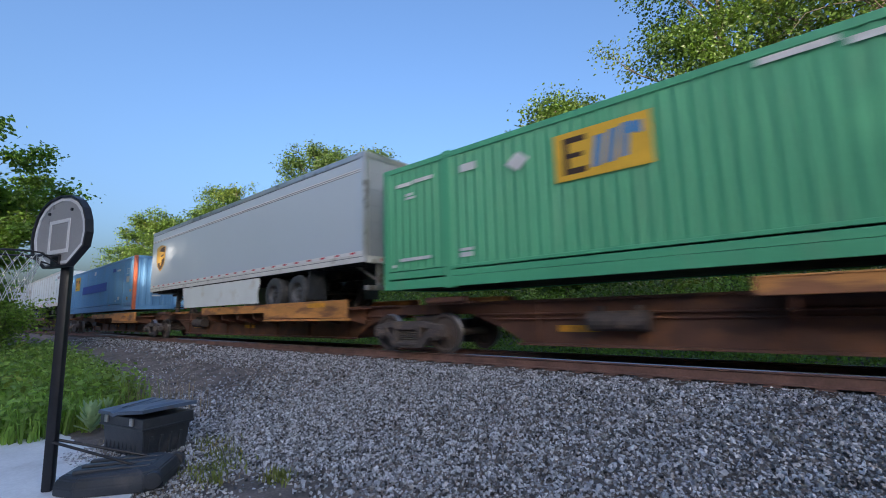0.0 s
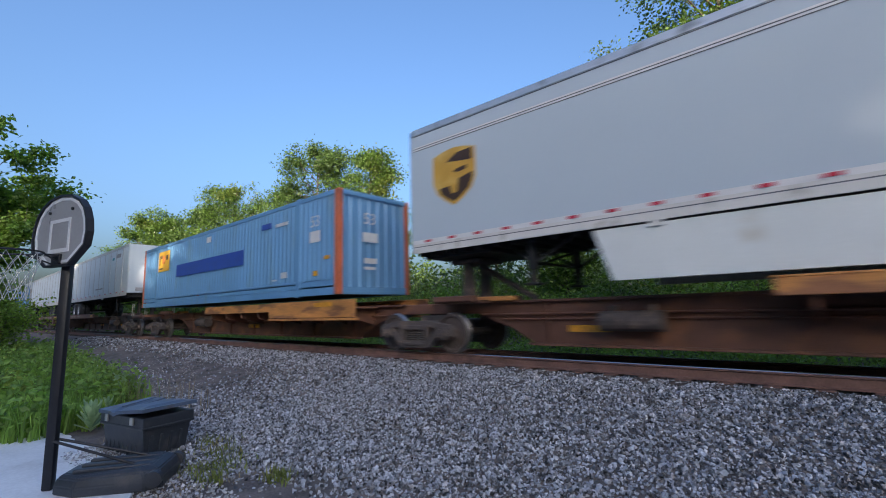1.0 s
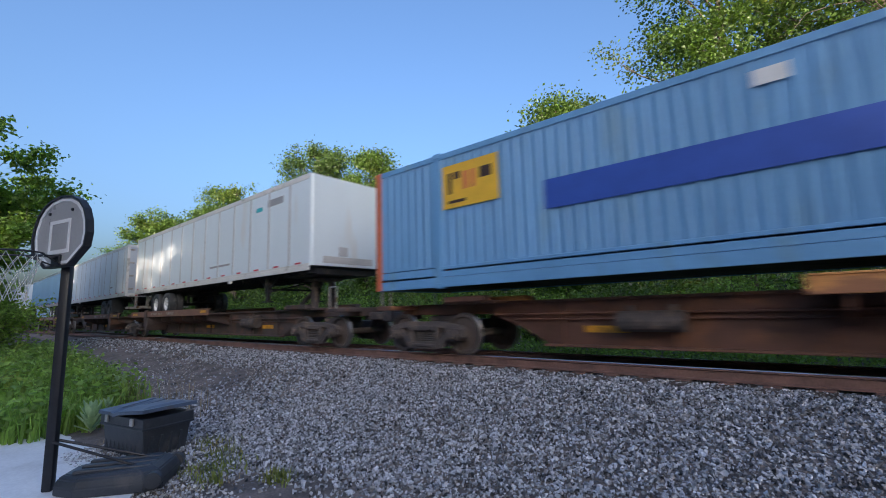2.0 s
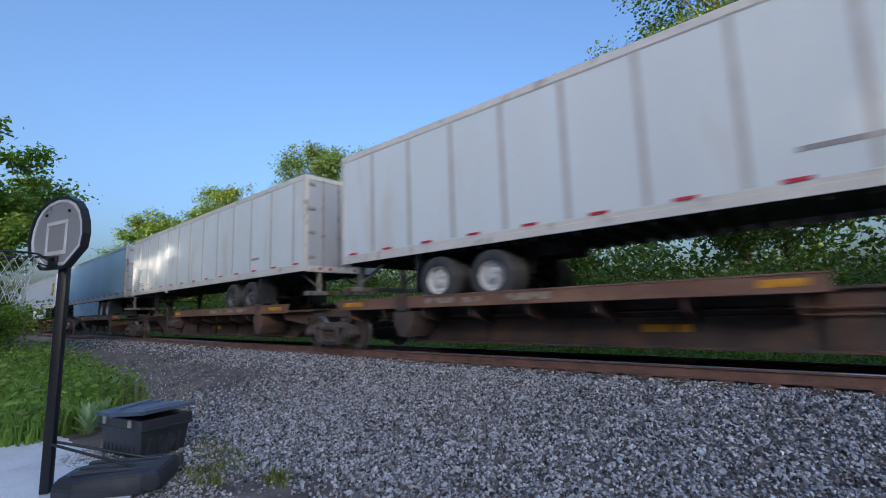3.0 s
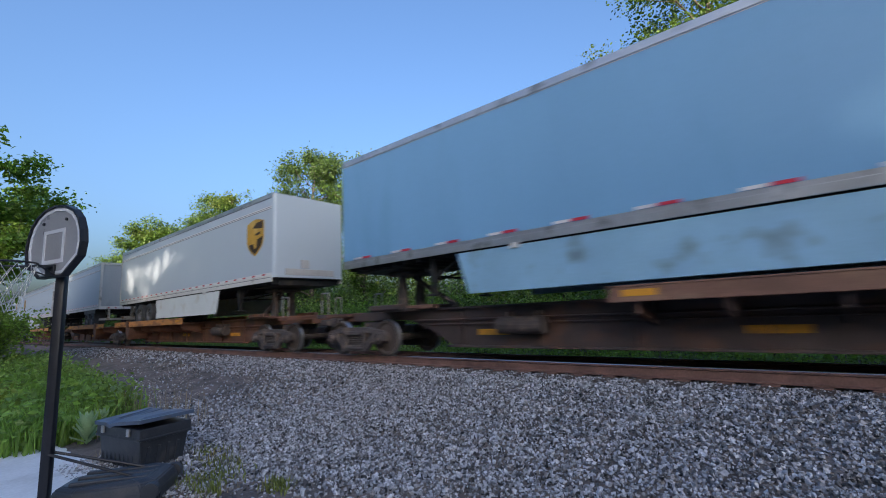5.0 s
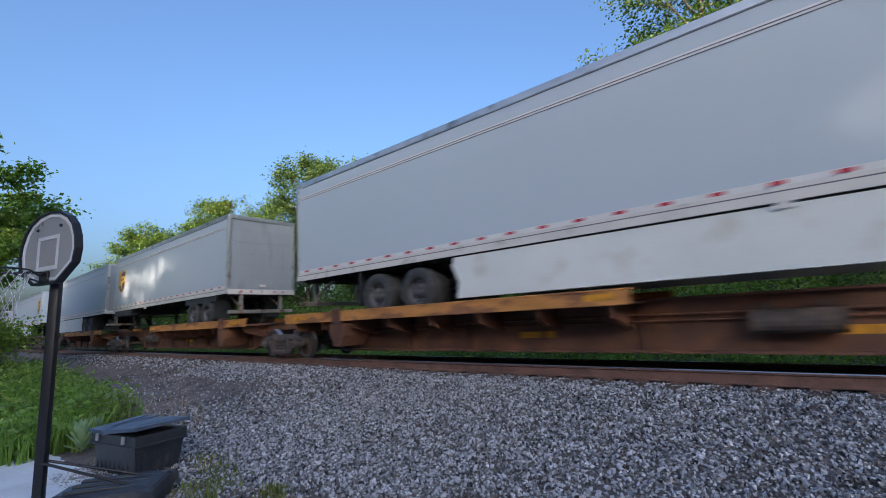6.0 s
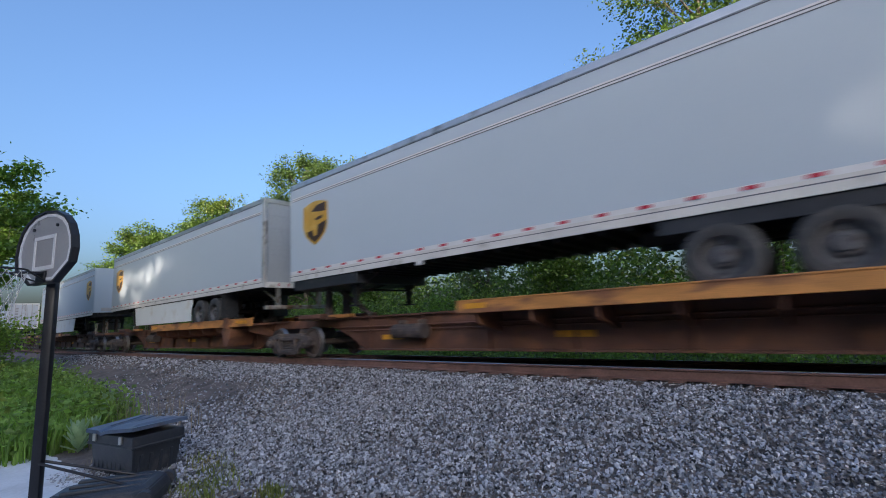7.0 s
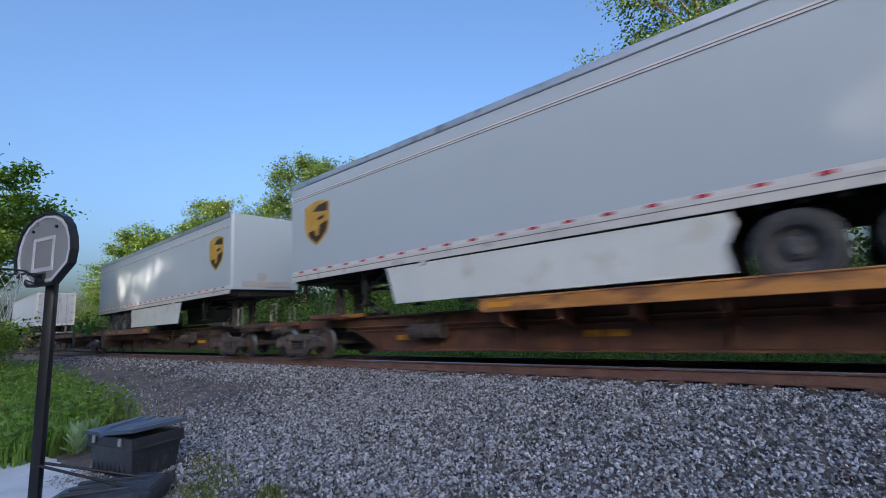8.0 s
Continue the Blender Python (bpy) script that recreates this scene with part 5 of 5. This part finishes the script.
def storage_box():
    a = math.degrees(math.atan2(0.17, 0.80))
    ob = thing("storage_box", "black plastic storage box with warped blue-black lid", "box", m=pose(-6.70, -6.26, -0.725, 0, 0, a))
    W, D, H = 0.475, 0.29, 0.47
    bm = bmesh.new()
    lo = [(-W * 0.88, -D * 0.86), (W * 0.88, -D * 0.86), (W * 0.88, D * 0.86), (-W * 0.88, D * 0.86)]
    hi = [(-W, -D), (W, -D), (W, D), (-W, D)]
    v = [bm.verts.new((x, y, 0.0)) for x, y in lo] + [bm.verts.new((x, y, H)) for x, y in hi]
    v2 = [bm.verts.new((x * 0.95, y * 0.93, H)) for x, y in hi] + [bm.verts.new((x * 0.93, y * 0.9, 0.03)) for x, y in lo]
    bm.faces.new(v[3::-1])
    for i in range(4):
        j = (i + 1) % 4
        bm.faces.new((v[i], v[j], v[4 + j], v[4 + i]))
        bm.faces.new((v[4 + i], v[4 + j], v2[j], v2[i]))
        bm.faces.new((v2[i], v2[j], v2[4 + j], v2[4 + i]))
    bm.faces.new(v2[4:])
    bmesh.ops.recalc_face_normals(bm, faces=bm.faces)
    bmesh.ops.bevel(bm, geom=bm.edges[:], offset=0.008, segments=2, affect="EDGES")
    part("tub", bm, M["plastic"], ob, "ribbed black plastic tub")
    bm = bmesh.new()
    box(bm, -W - 0.02, W + 0.02, -D - 0.02, D + 0.02, H - 0.13, H - 0.10, 0.008)
    box(bm, -W - 0.012, W + 0.012, -D - 0.012, D + 0.012, H - 0.11, H + 0.005, 0.01)
    part("collar", bm, M["plastic"], ob)
    rib = mesh_of("rib", box(bmesh.new(), -0.018, 0.018, -0.012, 0.012, 0.03, 0.26, 0.006), M["plastic"])
    for k in range(8):
        part("rib", rib, None, ob, m=pose(-W * 0.84 + k * 0.095, -D * 0.93, 0, -6))
    for k in range(4):
        part("rib", rib, None, ob, m=pose(W * 0.945, -D * 0.7 + k * 0.115, 0, 0, 6, 90))
    # warped lid, propped open along one side
    bm = bmesh.new()
    nx, ny = 26, 10
    grid = []
    for t in (0, 1):
        g = []
        for i in range(nx + 1):
            for j in range(ny + 1):
                u, w = i / nx * 2 - 1, j / ny * 2 - 1
                z = H + 0.045 + 0.02 * (w + 1) + 0.055 * max(0, u + 0.35) * (1 - 0.35 * w) / 1.35 - 0.022 * math.exp(-((u + 0.3) / 0.09) ** 2)
                raised = 0.02 if abs(u) < 0.82 and abs(w) < 0.75 else 0.0
                g.append(bm.verts.new((u * (W + 0.035), w * (D + 0.03), z + (raised if t else -0.042))))
        grid.append(g)
    for t in (0, 1):
        for i in range(nx):
            for j in range(ny):
                q = [grid[t][i * (ny + 1) + j], grid[t][(i + 1) * (ny + 1) + j], grid[t][(i + 1) * (ny + 1) + j + 1], grid[t][i * (ny + 1) + j + 1]]
                bm.faces.new(q if t else q[::-1])
    rim = [i * (ny + 1) for i in range(nx + 1)] + [nx * (ny + 1) + j for j in range(1, ny + 1)] + [i * (ny + 1) + ny for i in range(nx - 1, -1, -1)] + [j for j in range(ny - 1, 0, -1)]
    for i in range(len(rim)):
        p, q = rim[i], rim[(i + 1) % len(rim)]
        bm.faces.new((grid[0][p], grid[0][q], grid[1][q], grid[1][p]))
    bmesh.ops.recalc_face_normals(bm, faces=bm.faces)
    lid = part("lid", bm, M["lid"], ob, "warped blue-black lid, slightly ajar", smooth=True)
    groove = mesh_of("groove", box(bmesh.new(), -0.012, 0.012, -D * 0.7, D * 0.7, 0.0, 0.012, 0.004), M["lid"])
    for k in range(3):
        part("groove", groove, None, lid, m=pose(-0.2 + 0.2 * k, 0, H + 0.092, 6))
    latch = mesh_of("latch", box(bmesh.new(), -0.03, 0.03, -0.012, 0.012, -0.05, 0.035, 0.006), M["chrome"])
    part("latch", latch, None, ob, "dull metal latch", m=pose(0.27, -D - 0.03, H - 0.03))
    part("latch", latch, None, ob, "dull metal latch", m=pose(-0.30, -D - 0.03, H - 0.03))


def hoop():
    turn = math.degrees(math.atan2(-0.81, -0.59))    # opposite the way the base lies
    ob = thing("basketball_hoop", "portable basketball hoop with smoky grey backboard", "basketball hoop", m=pose(-5.93, -7.29, -0.715, 0, 0, turn))
    # in its own space the base lies towards -X; the board is twisted on the pole
    bm = bmesh.new()
    box(bm, -0.043, 0.043, -0.043, 0.043, 0.0, 2.30, 0.016)
    part("pole", bm, M["pole"], ob, "square black steel pole", smooth=True)
    bm = bmesh.new()
    outline = [(-0.12, 0.17), (-0.35, 0.31), (-0.95, 0.34), (-1.08, 0.25), (-1.08, -0.25), (-0.95, -0.34), (-0.35, -0.31), (-0.12, -0.17)]
    rings = []
    for z, k in ((0.0, 1.0), (0.08, 1.0), (0.15, 0.93), (0.18, 0.80)):
        rings.append([bm.verts.new(((x + 0.5) * k - 0.5, y * k, z if x > -0.4 or z == 0 else z * 1.15)) for x, y in outline])
    for a, b in zip(rings, rings[1:]):
        for i in range(8):
            bm.faces.new((a[i], a[(i + 1) % 8], b[(i + 1) % 8], b[i]))
    bm.faces.new(rings[-1])
    bm.faces.new(rings[0][::-1])
    bmesh.ops.recalc_face_normals(bm, faces=bm.faces)
    bmesh.ops.bevel(bm, geom=bm.edges[:], offset=0.012, segments=2, affect="EDGES")
    base = part("base", bm, M["plastic"], ob, "black moulded ballast base")
    for y in (-0.16, 0.0, 0.16):
        bm = bmesh.new()
        box(bm, -0.95, -0.28, y - 0.035, y + 0.035, 0.17, 0.215, 0.015)
        part("ridge", bm, M["plastic"], base)
    for y in (-0.305, 0.305):
        part("transport_wheel", rod(bmesh.new(), (-1.02, y - 0.035, 0.10), (-1.02, y + 0.035, 0.10), 0.075, 0.075, 18), M["plastic"], base)
    for y in (-0.07, 0.07):
        bm = bmesh.new()
        rod(bm, (-0.03, y * 0.6, 0.46), (-0.85, y * 2.2, 0.19), 0.014, 0.014, 8)
        part("strut", bm, M["pole"], ob, "thin black brace")
    # board: a fan shape, in y and z
    half = [(0.0, 0.0), (0.22, 0.0), (0.49, 0.17), (0.52, 0.30), (0.50, 0.42), (0.44, 0.54), (0.34, 0.63), (0.20, 0.69), (0.0, 0.715)]
    shape = half + [(-y, z) for y, z in half[-2:0:-1]]

    def slab(bm, pts, x0, x1):
        a = [bm.verts.new((x0, y, z)) for y, z in pts]
        b = [bm.verts.new((x1, y, z)) for y, z in pts]
        n = len(pts)
        bm.faces.new(a)
        bm.faces.new(b[::-1])
        for i in range(n):
            bm.faces.new((a[i], b[i], b[(i + 1) % n], a[(i + 1) % n]))

    def band(bm, pts, k0, k1, x0, x1):
        cz = 0.36
        rows = [[bm.verts.new((x, y * k, cz + (z - cz) * k)) for y, z in pts] for x, k in ((x0, k0), (x0, k1), (x1, k1), (x1, k0))]
        n = len(pts)
        for a, b in zip(rows, rows[1:] + rows[:1]):
            for i in range(n):
                bm.faces.new((a[i], b[i], b[(i + 1) % n], a[(i + 1) % n]))
    zb = 2.19
    bm = bmesh.new()
    slab(bm, shape, 0.07, 0.095)
    bmesh.ops.recalc_face_normals(bm, faces=bm.faces)
    board = part("backboard", bm, M["board"], ob, "smoky grey fan-shaped board", m=pose(0, 0, zb, 0, 0, 51))
    bm = bmesh.new()
    band(bm, shape, 1.0, 1.05, 0.05, 0.115)
    bmesh.ops.recalc_face_normals(bm, faces=bm.faces)
    part("edge_frame", bm, M["board_rim"], board, "black moulded edge frame")
    for name, x0, x1 in (("border_line", 0.063, 0.07), ("border_line", 0.095, 0.102)):
        bm = bmesh.new()
        band(bm, shape, 0.88, 0.955, x0, x1)
        bmesh.ops.recalc_face_normals(bm, faces=bm.faces)
        part(name, bm, M["white_mark"], board, "white border line")
        bm = bmesh.new()
        for y0, y1, z0, z1 in ((-0.20, 0.20, 0.44, 0.475), (-0.20, 0.20, 0.125, 0.165), (-0.20, -0.165, 0.165, 0.44), (0.165, 0.20, 0.165, 0.44)):
            box(bm, x0, x1, y0, y1, z0, z1)
        part("target_square", bm, M["white_mark"], board, "white shooter's square")
    bm = bmesh.new()
    box(bm, 0.04, 0.068, -0.06, 0.06, -0.02, 0.12, 0.01)
    part("bracket", bm, M["pole"], board)
    for y in (-0.22, 0.22):
        part("bolt", rod(bmesh.new(), (0.055, y, 0.56), (0.11, y, 0.56), 0.016, seg=10), M["pole"], board)
    bm = bmesh.new()
    spun(bm, [(0.229 + 0.009 * math.cos(a), 0.009 * math.sin(a)) for a in [k * math.pi / 4 for k in range(8)]], (0.095 + 0.13 + 0.229, 0, 0.10), "Z", 36)
    box(bm, 0.095, 0.24, -0.07, 0.07, 0.085, 0.10, 0.005)
    box(bm, 0.095, 0.12, -0.08, 0.08, 0.0, 0.11, 0.006)
    rod(bm, (0.105, -0.07, 0.01), (0.30, -0.17, 0.10), 0.008)
    rod(bm, (0.105, 0.07, 0.01), (0.30, 0.17, 0.10), 0.008)
    rim = part("rim", bm, M["board_rim"], board, "dark steel rim")
    cx, lines = 0.095 + 0.13 + 0.229, []
    rows = [(0.229, 0.09), (0.20, -0.02), (0.17, -0.13), (0.145, -0.24), (0.135, -0.36)]
    for k in range(12):
        for s in (-1, 1):
            pts = []
            for i, (r, z) in enumerate(rows):
                a = 2 * math.pi * (k + s * i * 0.5) / 12
                pts.append((Vector((cx + r * math.cos(a), r * math.sin(a), z)), 0.003))
            lines.append(pts)
    part("net", tubes("net", lines, M["net"], 4), None, rim, "white cord net")


woods()
yard_plants()
pad()
storage_box()
hoop()


def motions():
    """The train runs past at an even speed, and its wheels turn."""
    for ob, x in MOVING:
        walk(ob, [(t, pose(x + SPEED * t, 0, 0)) for t in (0.0, 2.0, 4.0, 6.0, 8.0)])
    turn = math.degrees(SPEED / R_WHEEL)
    steps = [k / FPS for k in range(int(CLIP * FPS) + 1)]
    for ob, dx in WHEELSETS:
        walk(ob, [(t, pose(dx, 0, R_WHEEL, 0, turn * t, 0)) for t in steps])


motions()
